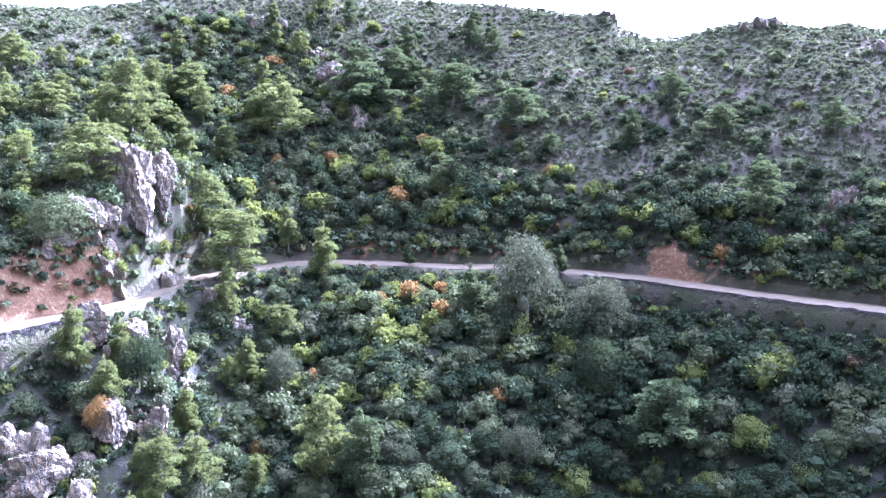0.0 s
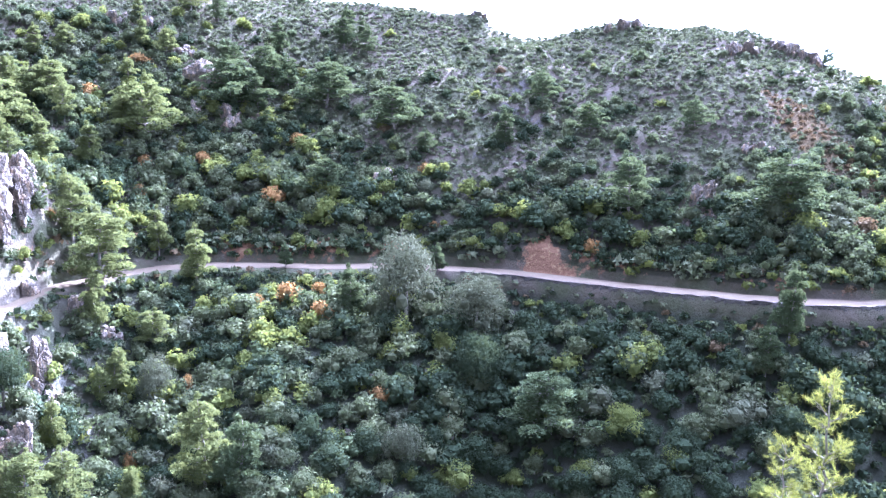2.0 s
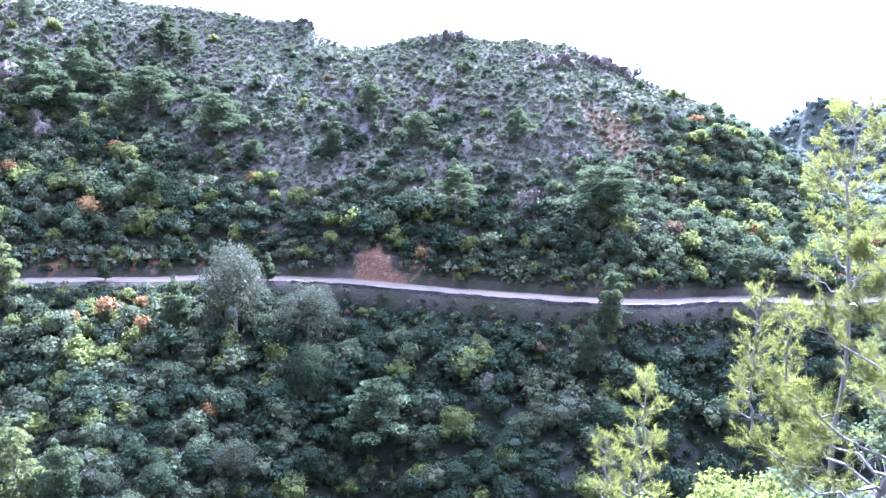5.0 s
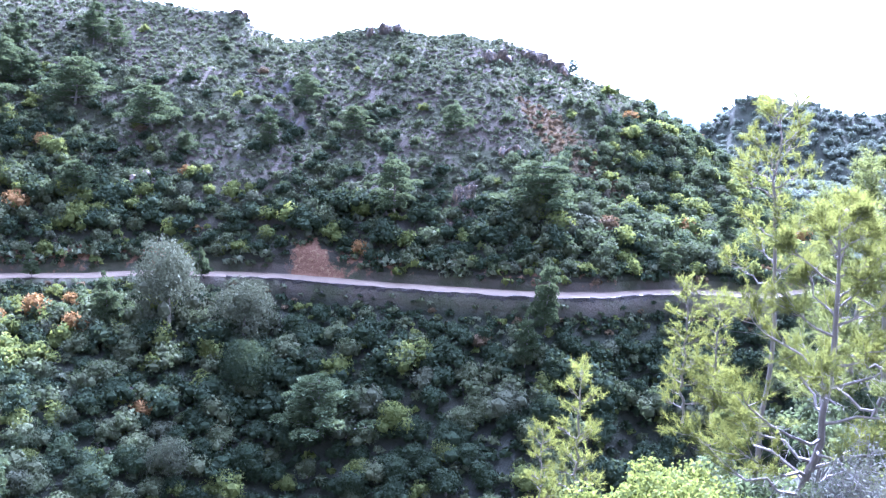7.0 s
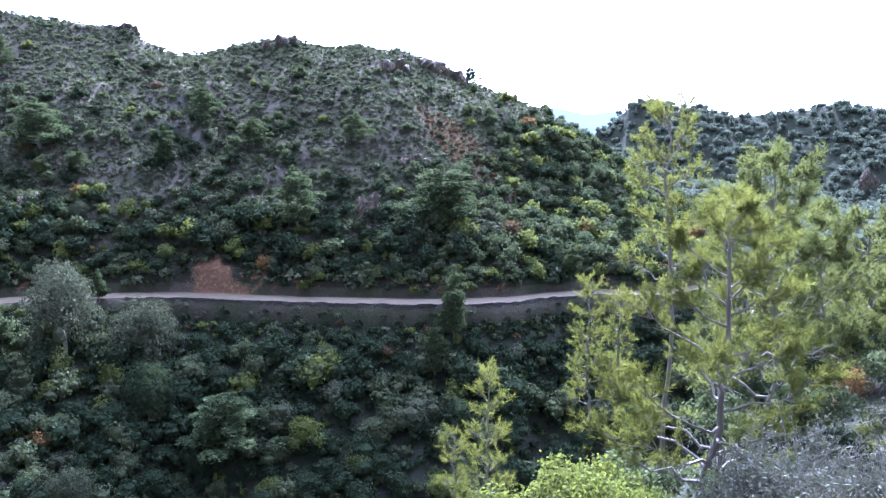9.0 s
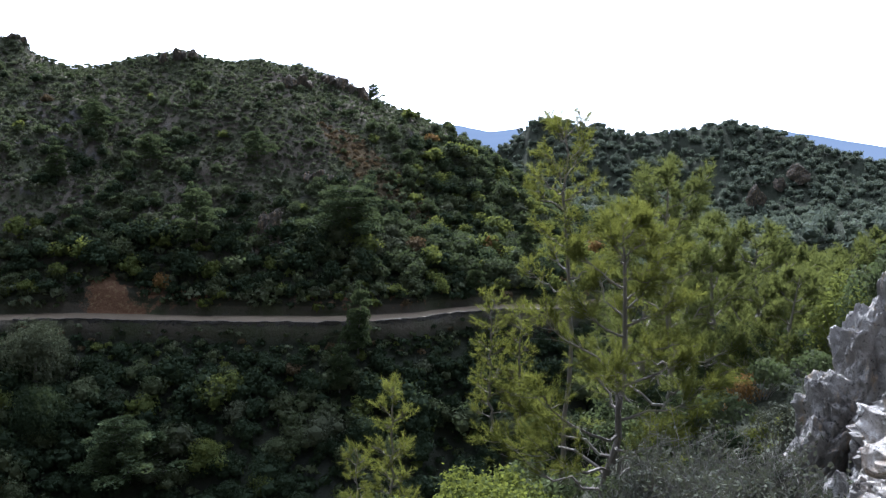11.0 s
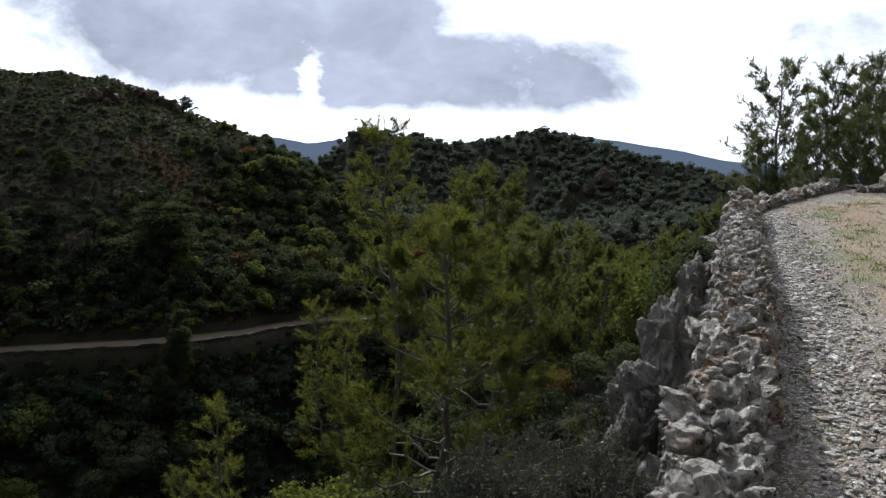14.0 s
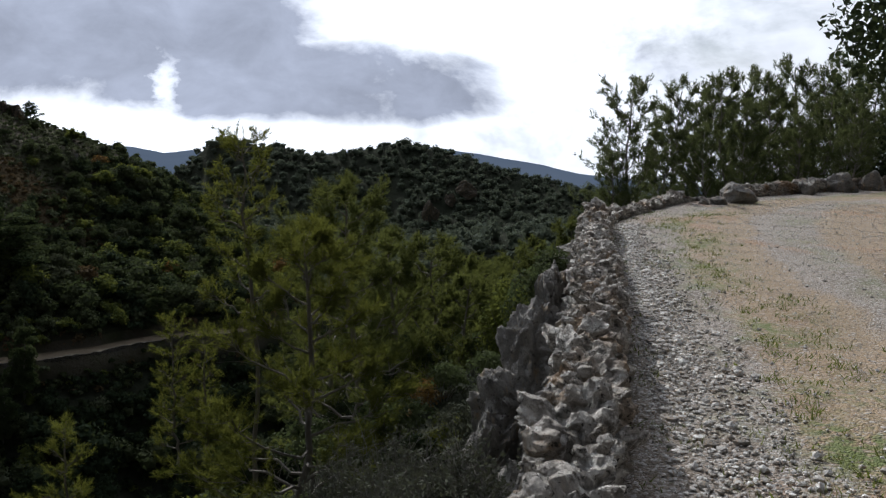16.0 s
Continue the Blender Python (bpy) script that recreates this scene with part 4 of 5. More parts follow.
# bearing, metres beyond the far road (negative: below it), height
for row in (
    (-13.2, -2.7, 7.9, 0, 1.1), (-7.8, -4.3, 6.2, 1, 0.8), (-2.2, -1, 2.6, 1, 0.9), (-9.9, 2.2, 5.3, 1, 0.7), (-14.7, 3.5, 7.1, 0, 0.8),
    (-8, -30, 8.2, 0, 0.8), (-16.3, -22.8, 5.3, 0, 1), (-12.4, -26.3, 3.3, 1, 1), (1.7, -9.6, 5.4, 1, 0.8), (15, -15.9, 5.4, 2, 1.3),
    (29.6, -4, 6.8, 1, 0.6), (28.3, -7.1, 4.7, 1, 0.8), (37.1, 2.7, 3.1, 1, 1), (-5.6, -32.1, 6.6, 1, 0.9), (-10.5, -11.2, 3.6, 2, 1),
    (7.5, -1.8, 3.1, 1, 0.9),
):
    far_pine(*row, turn=row[0] * 40)
for row in (
    (-16, 12.9, 5.7, 1, 0.8), (-21.4, 7.9, 6.9, 0, 1.1), (-18.9, 24, 9.7, 0, 0.8), (-15.3, 28.7, 5.1, 2, 0.9), (-10.3, 18.9, 7.1, 2, 1),
    (-5, 26.5, 6.4, 2, 1.2), (-2.9, 32.9, 5.2, 2, 1), (0.6, 28.8, 5.9, 2, 1.2), (4.9, 22.6, 5.6, 2, 1.1), (14.2, 30.5, 3.8, 2, 1),
    (17, 23.7, 3.5, 2, 1), (19.6, 9, 6.6, 0, 1), (23.4, 25.2, 3.4, 2, 1), (-25.1, 13.3, 3.1, 2, 1), (29, 12.6, 5.8, 2, 1.3),
    (11.8, 18.5, 4.3, 1, 0.9), (0.3, 10.8, 4.3, 2, 1), (30.6, 52.9, 2.3, 2, 1), (-0.8, 58.1, 2, 1, 0.9), (40.5, 11.4, 4.5, 1, 0.8),
    (-23.4, 30.7, 4.1, 2, 1.1), (-20.1, 13, 3.5, 2, 1), (-17.7, 26.5, 3.4, 2, 1), (6.8, 18.2, 2.4, 2, 1.2), (32.9, 31.6, 2.1, 2, 1),
):
    far_pine(*row, turn=row[0] * 40)
_rng = np.random.default_rng(29)
for _i in range(58):
    _th, _past = _rng.uniform(-27, 5), _rng.uniform(14, 46)
    if _th > -10 and _past < 22:
        continue
    far_pine(_th, _past, _rng.uniform(2.8, 5.0), int(_rng.integers(0, 3)), _rng.uniform(0.7, 0.95), _rng.uniform(0, 360))
for _i in range(12):
    far_pine(_rng.uniform(-27, -11), _rng.uniform(-24, -6), _rng.uniform(3.5, 6), int(_rng.integers(0, 2)), _rng.uniform(0.6, 0.85), _rng.uniform(0, 360))


# shrubs that stand out: bearing, metres beyond the far road, height, width, kind
for th_, past_, tall_, wide_, m_ in (
    (5.4, -9.2, 7.9, 8.1, 3), (10.1, -9, 5.6, 6.8, 3), (10.2, -14.8, 5.6, 5.8, 0), (5.1, -25.3, 4, 4.1, 3), (-10.6, -18.6, 4.5, 3.8, 3),
    (-19.3, -10, 5, 4.6, 0), (-21.7, -12.5, 3.4, 3.2, 5), (-10.4, 14.7, 2.5, 2.3, 5), (-1.2, 20.1, 1.4, 2.7, 5), (-15.8, 5.5, 1.9, 1.3, 5),
    (-12.4, -22.5, 2, 1.8, 5), (-8.7, -19.3, 2.8, 1.6, 5), (-22.7, -5.8, 1.5, 1.3, 5), (1.1, 17.7, 1, 2.2, 5), (7.3, 5.9, 0.9, 1.3, 5),
    (8.2, -19.5, 1, 2, 5), (-17.1, -16.5, 2.8, 2.3, 2), (6, -23.1, 0.9, 1, 5), (-10.8, 10.7, 1.6, 1.8, 5), (-23.2, 4.1, 4.4, 6.3, 1),
    (-17.2, 5.6, 2.2, 2.4, 2), (-18.0, 3.2, 1.5, 2.2, 1), (-18.3, 8.5, 2.4, 2.5, 1), (-19.3, 3.4, 1.6, 2.0, 2), (-20.0, 8.0, 2.2, 2.5, 1), (-16.6, 3.4, 1.8, 2.0, 1), (-17.6, 10.0, 2.6, 2.5, 2), (-21.2, 8.5, 2.4, 2.5, 1),
    (4.2, 22.8, 1.1, 2, 6), (14.4, -10, 1.9, 2.7, 3), (6.7, 10.2, 2.1, 2.8, 3),
):
    _x, _y = polar(th_, float(road_r(th_)) + past_)
    shrub_thing(_x, _y, ground_at(_x, _y) - (0.08 if wide_ > 2.6 else 0.38) * tall_, wide_ / 2.0, th_, int(abs(th_ * 10)) % 7, m_, tall_ / wide_ * 1.55, wide_ > 2.6)


# ---- limestone outcrops ----
def rock_arrays(seed, level=4, ridged=0.28, cuts=16, low=0.5):
    """A craggy block about 1 m in radius, split by joints."""
    rng = np.random.default_rng(seed)
    v, f = ico(level)
    v = v.copy()
    for _ in range(cuts):
        d = rng.normal(0, 1, 3)
        d[2] *= 0.6
        d /= np.linalg.norm(d)
        lim = rng.uniform(low, 0.85)
        k = np.maximum(v @ d - lim, 0)
        v -= k[:, None] * d * 0.95
    out = np.empty_like(v)
    off = Vector(rng.uniform(-20, 20, 3))
    for i, p in enumerate(v):
        p = Vector(p)
        q = p * 1.5 + off
        crack = noise.voronoi(q * 1.3)[0]
        k = 0.55 * noise.fractal(q, 1.0, 2.1, 5) - max(0.0, 0.16 - (crack[1] - crack[0])) * 1.6
        out[i] = p * (1 + ridged * k)
    return out, f


BLOCKS = [mesh_of("block", *rock_arrays(s, 3, 0.34), ROCK) for s in (3, 8, 14, 19, 23, 31)]


def outcrop(th, r, wide, tall, seed, blocks=9):
    """A jointed outcrop: blocks stepping up the slope."""
    rng = np.random.default_rng(seed)
    x, y = polar(th, r)
    ob = new("rock_outcrop")
    ob.matrix_basis = pose(x, y, ground_at(x, y), 0, 0, -th)
    for i in range(blocks):
        f = rng.uniform(-0.5, 0.5)
        h = rng.random() * (1 - abs(f))
        px, py = f * wide, (h - 0.3) * tall * 0.9 + rng.uniform(-0.2, 0.2)
        wx = x + px * math.cos(radians(th)) + py * math.sin(radians(th))
        wy = y - px * math.sin(radians(th)) + py * math.cos(radians(th))
        s = rng.uniform(0.16, 0.30) * (wide + tall) * 0.5
        m = pose(px, py, ground_at(wx, wy) - ground_at(x, y) + s * rng.uniform(0.0, 0.35), rng.uniform(-12, 12), rng.uniform(-12, 12), rng.uniform(0, 360))
        part("block", BLOCKS[int(rng.integers(0, 6))], ob, m=m @ Matrix.Diagonal((s, s * 0.8, s * rng.uniform(0.9, 1.5), 1)))
    return tagged(ob, "weathered grey limestone outcrop on the scrubby slope", "rock", "limestone outcrops")


for i_, (th_, past_, tall_, wide_) in enumerate((
    (-19.1, 3.4, 8.5, 6.6), (-21.8, 2.5, 3.1, 6.9), (-6.5, 21.4, 4, 8), (-3.3, 22.9, 2.6, 3.2), (-11.3, 26.8, 2.3, 1.6),
    (-12.8, 29.8, 2.5, 2.5), (-16.9, 33.2, 2.9, 3.3), (4, 10.2, 4.4, 4.2), (23.6, 8.7, 4.4, 3.8), (-22.5, -6.4, 4.6, 4.6),
    (-20.1, -14, 3.4, 2.9), (-13, -9.8, 2.9, 1.7), (-17, -12.3, 3.8, 2.1), (-26, -12.9, 4.5, 6.9), (1.5, -23.7, 1.1, 2),
    (3.2, -19, 4.4, 1), (24.3, 8.7, 3.4, 3.8), (29.9, 3.8, 2.4, 1.8), (30.1, 13.2, 3.5, 2), (27.1, 22.5, 1.5, 3.6),
    (25.8, 45, 2.4, 6.8), (28.8, 50.1, 2.2, 7.1), (10.1, 54.3, 1.6, 2.9), (18.9, 51.5, 1.2, 5.4), (-10.4, 41.1, 1.7, 7.3),
    (-7.7, 35.5, 2, 4.4),
)):
    outcrop(th_, float(road_r(th_)) + past_ + tall_ * 0.4, wide_, tall_, 400 + i_)


def cliff(th, past, wide, deep, tall, seed, sink=0.25):
    """A craggy rock face rising from the slope."""
    x, y = polar(th, float(road_r(th)) + past)
    v, f = rock_arrays(seed, 5, 0.5, 34, 0.42)
    rough = np.empty(len(v))
    for i, p in enumerate(v):
        q = Vector((p[0] * wide, p[1] * deep, p[2] * tall * 0.6))
        rough[i] = 0.6 * noise.ridged_multi_fractal(q * 1.6 + Vector((0, seed, 0)), 0.8, 2.1, 4, 1.0, 2.0) + 0.6 * noise.ridged_multi_fractal(q * 0.55 + Vector((seed, 0, 0)), 0.9, 2.1, 5, 1.0, 2.0)
    v = v * (0.82 + 0.13 * rough)[:, None]
    ob = new("limestone_crag", mesh_of("limestone_crag", v, f, ROCK))
    ob.matrix_basis = pose(x, y, ground_at(x, y) + tall * (0.5 - sink), -14, 0, -th) @ Matrix.Diagonal((wide / 2, deep / 2, tall / 2, 1))
    return tagged(ob, "pale tan-streaked limestone crag above and below the road bend", "rock", "limestone crags")


for row in ((-17.5, 4.6, 4.5, 3.5, 7.5, 57), (-18.7, 4.4, 4.5, 3.5, 7.0, 58), (-20.6, 4.6, 5.0, 3.0, 5.0, 61), (-19.6, -6.0, 5.0, 4.0, 7.0, 62), (-17.2, -9.0, 3.6, 3.4, 6.5, 63), (-21.4, -13.0, 5.0, 4.0, 6.0, 64), (-14.9, -5.0, 2.6, 2.6, 4.5, 65), (-18.6, -16.0, 3.6, 3.2, 5.5, 66), (-23.4, -19.0, 6.0, 4.0, 6.0, 67), (-19.2, 6.5, 7.5, 6.0, 11.0, 51), (-21.9, 5.0, 8.0, 5.0, 6.0, 52), (-17.2, 7.5, 4.0, 4.0, 8.0, 56), (-22.3, -4.0, 6.0, 4.5, 6.5, 53), (-25.6, -13.5, 8.0, 5.0, 7.0, 55), (-6.4, 29.0, 9.5, 5.0, 6.5, 59), (24.0, 11.5, 5.0, 4.0, 6.0, 60)):
    cliff(*row)
# bare faces on the far hill
for row in ((54.1, -5.6, 12.0, 8.0, 15.0, 71), (56.4, -3.5, 15.0, 9.0, 11.0, 72), (55.4, -4.0, 8.0, 6.0, 8.0, 73)):
    _r = np.arange(270.0, 420.0, 0.5)
    _z = terrain_height(_r * math.sin(radians(row[0])), _r * math.cos(radians(row[0])))
    _k = int(np.argmax((_z - EYE_Z) / _r > tan_deg(row[1])))
    ob = cliff(row[0], float(_r[_k] - road_r(row[0])) - 5.0, *row[2:])
    tagged(ob, "pale bare rock face on the wooded far hill", "rock", "rock faces on the far hill")


# ---- the terrace: gravel road and parapet ----
def edge_line(x):
    return np.interp(x, EDGE_X, EDGE_Y)


def along(u):
    """Plan point and outward normal of the parapet's inner face, u metres from the eye."""
    u = np.asarray(u, float)
    x = np.interp(u, ARC, ARC_X)
    y = edge_line(x)
    e = 0.25
    dx, dy = np.interp(u + e, ARC, ARC_X) - np.interp(u - e, ARC, ARC_X), edge_line(np.interp(u + e, ARC, ARC_X)) - edge_line(np.interp(u - e, ARC, ARC_X))
    l = np.hypot(dx, dy)
    return x, y, -dy / l, dx / l


ARC_X = np.linspace(0, 60, 600)
ARC = np.concatenate([[0], np.cumsum(np.hypot(np.diff(ARC_X), np.diff(edge_line(ARC_X))))])
WALL_FROM, WALL_TO = 1.9, 42.0


def wall_height(u):
    low = np.clip((u - 14.6) / 0.5, 0, 1)
    return 0.44 + 0.08 * fbm(u, u * 0, 2.2, 3, 91) - 0.08 * np.exp(-((u - 11.5) / 1.5) ** 2) + 0.10 * np.exp(-((u - 14.0) / 0.5) ** 2) - 0.10 * np.exp(-((u - 2.6) / 0.8) ** 2) - 0.20 * low - 0.20 * np.exp(-((u - 23.6) / 0.8) ** 4) + 0.12 * np.clip((u - 24.5) / 1.0, 0, 1) + 0.10 * fbm(u, u * 0, 0.7, 2, 93) * low


def build_gravel():
    x = np.concatenate([np.linspace(-6, 14, 150), np.linspace(14.2, 60, 150)])
    w = np.concatenate([np.linspace(0.0, 3.3, 56), np.linspace(3.4, 32, 86)])
    px = np.repeat(x[:, None], len(w), 1)
    py = edge_line(px) - w[None]
    q = np.maximum(-edge_distance(px, py), 0.0)
    z = terrain_height(px, py) + 0.035 + 0.02 * fbm(px, py, 0.35, 3, 95)
    z = np.where(q < 0.02, 0.03, z)
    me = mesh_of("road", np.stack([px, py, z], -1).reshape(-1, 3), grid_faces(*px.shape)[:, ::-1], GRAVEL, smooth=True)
    # along the road: wheel ruts, painted shade at the wall's bare foot, grassy strip
    warp = q + 0.5 * fbm(px, py, 2.5, 3, 97)
    rut = np.exp(-((warp - 1.65) / 0.72) ** 4) + np.exp(-((warp - 3.9) / 0.7) ** 4) + np.exp(-((warp - 6.6) / 1.0) ** 4)
    foot_shade = np.clip(1.5 - (q + 0.12 * fbm(px, py, 0.6, 3, 99)) / 0.30, 0, 1)
    green = np.exp(-((warp - 1.2) / 0.55) ** 2) + 0.6 * np.exp(-((warp - 3.0) / 0.3) ** 2)
    for nm, val in (("rut", rut), ("foot_shade", foot_shade), ("green", green)):
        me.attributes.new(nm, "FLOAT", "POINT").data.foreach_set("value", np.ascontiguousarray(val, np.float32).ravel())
    return tagged(new("gravel_road", me), "unpaved gravel road with tan dirt ruts and grass tufts", "road", kind="structure")


def rubble_relief(u, w, seed, cell):
    """Depth of a face of irregular packed stones; u and w in metres along it."""
    a, b = u / cell, w / cell
    ia, ib = np.floor(a), np.floor(b)
    d1, d2, lift = np.full(a.shape, 9.0), np.full(a.shape, 9.0), np.zeros(a.shape)
    for da in (-1, 0, 1):
        for db in (-1, 0, 1):
            ca, cb = ia + da, ib + db
            px, py = ca + lattice(ca, cb, seed), cb + lattice(ca, cb, seed + 3)
            tilt = (lattice(ca, cb, seed + 7) - 0.5) * (a - px) + (lattice(ca, cb, seed + 8) - 0.5) * (b - py)
            d = np.hypot(a - px, b - py)
            near = d < d1
            d2 = np.where(near, d1, np.minimum(d2, d))
            lift = np.where(near, lattice(ca, cb, seed + 5) + 0.6 * tilt, lift)
            d1 = np.where(near, d, d1)
    return lift - 0.5 - 1.1 * np.maximum(0, 0.22 - (d2 - d1)) / 0.22


def build_parapet():
    wall = new("parapet_wall")
    tagged(wall, "low crumbling rubble-stone parapet along the gravel road's edge", "stone wall", kind="structure")
    u = np.concatenate([np.arange(WALL_FROM, 8, 0.02), np.arange(8, 19, 0.045), np.arange(19, WALL_TO, 0.08)])
    h = wall_height(u)
    x, y, nx, ny = along(u)
    # section: inner foot, inner face, top, battered outer face
    sec_q = np.array([0.0, 0.0, 0.02, 0.10, 0.22, 0.32, 0.38, 0.43, 0.55, 0.74, 1.0])
    sec_z = np.array([-0.3, 0.5, 0.9, 1.03, 1.03, 0.92, 0.6, 0.0, -1.2, -3.0, -5.5])
    arc = np.concatenate([[0], np.cumsum(np.hypot(np.diff(sec_q), np.diff(sec_z) * 0.46))])
    w = np.concatenate([np.arange(0, arc[7], 0.02), np.linspace(arc[7], arc[-1], 40)])
    q, zf = np.interp(w, arc, sec_q), np.interp(w, arc, sec_z)
    tq, tz = np.gradient(q, w), np.gradient(zf * 0.46, w)
    l = np.hypot(tq, tz)
    oq, oz = -tz / l, tq / l
    oq, oz = np.convolve(np.pad(oq, 3, "edge"), np.ones(7) / 7, "valid"), np.convolve(np.pad(oz, 3, "edge"), np.ones(7) / 7, "valid")
    U, W = np.meshgrid(u, w, indexing="ij")
    warp = 0.05 * fbm(U, W, 0.12, 3, 121)
    coarse = rubble_relief(U + 1.6 * warp, W + 1.6 * warp, 131, 0.31)
    middle = rubble_relief(U - warp, W + warp, 139, 0.15)
    fine = rubble_relief(U - warp, W + 2 * warp, 137, 0.065)
    rough = 0.070 * coarse + 0.036 * middle + 0.022 * fine + 0.085 * fbm(U, W, 0.3, 5, 101) + 0.030 * fbm(U, W, 0.05, 3, 109)
    rough = np.where(W > arc[7], rough + np.clip((W - arc[7]) * 2, 0, 1) * (0.35 * fbm(U, W * 0.7, 0.7, 5, 103) + 0.06 * coarse), rough)
    qq, zz = q[None] + oq[None] * rough, h[:, None] * zf[None] + oz[None] * rough
    px, py = x[:, None] + nx[:, None] * qq, y[:, None] + ny[:, None] * qq
    part("core", mesh_of("core", np.stack([px, py, zz], -1).reshape(-1, 3), grid_faces(*px.shape), [MORTAR, NEAR_ROCK], np.tile(w[:-1] > arc[7] + 0.05, len(u) - 1).astype(int)), wall, "weathered rubble masonry")
    # loose and protruding stones
    stones = [mesh_of("stone", *rock_arrays(200 + s, 3, 0.5, 12, 0.5), WALL_STONE) for s in range(12)]
    rng = np.random.default_rng(33)
    for i in range(300):
        a = WALL_FROM + 0.05 + 15.5 * (i / 300) ** 1.25
        k = rng.random()
        q, zf = (rng.uniform(0.05, 0.36), 1.0) if k < 0.66 else (-0.01, rng.uniform(0.15, 0.9)) if k < 0.85 else (0.42, rng.uniform(0.2, 0.85))
        x, y, nx, ny = [float(v) for v in along(a)]
        s = rng.uniform(0.024, 0.055) * (1.0 + 0.03 * a) * (1.6 if rng.random() < 0.15 else 1.0)
        m = pose(x + nx * q, y + ny * q, float(wall_height(np.array(a))) * zf - 0.1 * s, rng.uniform(-40, 40), rng.uniform(-40, 40), rng.uniform(0, 360))
        part("stone", stones[int(rng.integers(0, 12))], wall, m=m @ Matrix.Diagonal((s * rng.uniform(0.9, 1.8), s, s * rng.uniform(0.5, 0.95), 1)))
    return wall


def build_pebbles():
    """Loose grey stones heaped at the parapet's foot and strewn on the road."""
    rng = np.random.default_rng(44)
    v, ico_f = ico(1)
    oct_v = np.array([(1, 0, 0), (-1, 0, 0), (0, 1, 0), (0, -1, 0), (0, 0, 1), (0, 0, -1)], float)
    oct_f = np.array([(0, 2, 4), (2, 1, 4), (1, 3, 4), (3, 0, 4), (2, 0, 5), (1, 2, 5), (3, 1, 5), (0, 3, 5)])
    shapes = [v * rng.uniform(0.65, 1.2, (len(v), 1)) for _ in range(12)]
    count, heap = 26000, 10000
    near = np.arange(count) < heap
    u = 1.2 + np.where(near, 15.0, 24.0) * rng.random(count) ** np.where(near, 0.9, 0.75)
    q = np.where(near, rng.gamma(4.0, 0.07 + 0.09 * np.exp(-np.maximum(0.0, u - 2.5) / 2.5)) + 0.06, rng.uniform(0.3, 9.0, count))
    x, y, nx, ny = along(u)
    px, py = x - nx * q, y - ny * q
    pz = terrain_height(px, py) + 0.042
    size = np.where(near, rng.uniform(0.005, 0.017, count), rng.uniform(0.004, 0.011, count)) * np.where(rng.random(count) < 0.08, 2.2, 1.0)
    turn = rng.uniform(0, 6.28, count)
    h = Heap()
    for i in range(count):
        s, c, d = size[i], math.cos(turn[i]), math.sin(turn[i])
        v, f = (shapes[i % 12], ico_f) if near[i] and s > 0.012 else (oct_v * rng.uniform(0.7, 1.2, (6, 1)), oct_f)
        w = v * np.array([s * rng.uniform(0.9, 1.5), s, s * 0.75])
        h.add(np.stack([w[:, 0] * c - w[:, 1] * d + px[i], w[:, 0] * d + w[:, 1] * c + py[i], w[:, 2] + pz[i] + 0.2 * s], 1), f)
    return tagged(new("gravel_stones", h.mesh("gravel_stones", PEBBLE)), "loose grey broken stones beside the parapet", "stones", kind="stuff")


def pebble_look(n, p):
    rnd = n.add("ShaderNodeNewGeometry").outputs["Random Per Island"]
    a = n.mix(rnd, (0.24, 0.225, 0.205), (0.70, 0.69, 0.67))
    a = n.mix(n.span(n.noise(p, 40.0, 4), 0.5, 0.65), a, (0.34, 0.27, 0.2))
    return a, (n.noise(p, 60.0, 5, 0.7), 0.01)


PEBBLE = material("broken_stone", pebble_look)
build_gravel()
build_parapet()
build_pebbles()

def build_grass():
    """Thin grass between the loose stones and the wheel tracks."""
    rng = np.random.default_rng(58)
    h = Heap()
    for i in range(460):
        u = rng.uniform(1.5, 20)
        q = abs(rng.normal(1.15, 0.3)) + 0.25 * math.sin(u) if i < 400 else rng.uniform(0.08, 0.25)
        x, y, nx, ny = [float(k) for k in along(u)]
        c = np.array([x - nx * q, y - ny * q, 0.0])
        c[2] = ground_at(c[0], c[1]) + 0.03
        n = 14
        b = c + np.c_[rng.normal(0, 0.05, (n, 2)), np.zeros(n)]
        d = np.c_[rng.normal(0, 0.6, (n, 2)), np.ones(n)] * rng.uniform(0.02, 0.06, (n, 1))
        s = np.c_[rng.normal(0, 1, (n, 2)), np.zeros(n)] * 0.003
        h.add(np.stack([b - s, b + s, b + d], 1).reshape(-1, 3), np.arange(3 * n).reshape(-1, 3))
    return tagged(new("grass", h.mesh("grass", GRASS)), "thin green grass tufts on the stony verge", "grass", kind="stuff")


GRASS = leaf("short_grass", (0.06, 0.085, 0.02), (0.15, 0.175, 0.05), (0.16, 0.19, 0.04), 0.35)
build_grass()

for i_, (th_, r_, a_, b_, c_) in enumerate(((73.4, 22.6, 0.6, 0.45, 0.42), (72.2, 22.0, 0.3, 0.24, 0.16), (71.4, 21.9, 0.2, 0.16, 0.12), (77.2, 27.0, 0.5, 0.35, 0.40), (79.0, 28.6, 0.6, 0.4, 0.38), (80.6, 30.0, 0.5, 0.4, 0.42))):
    _x, _y = polar(th_, r_)
    ob = new("boulder", mesh_of("boulder", *rock_arrays(81 + i_, 4, 0.3, 20, 0.45), NEAR_ROCK))
    ob.matrix_basis = pose(_x, _y, ground_at(_x, _y) + 0.5 * c_, 0, 0, 40 * i_ - 75) @ Matrix.Diagonal((a_, b_, c_, 1))
    tagged(ob, "grey limestone boulder at the bend of the gravel road", "boulder", "boulders at the bend")

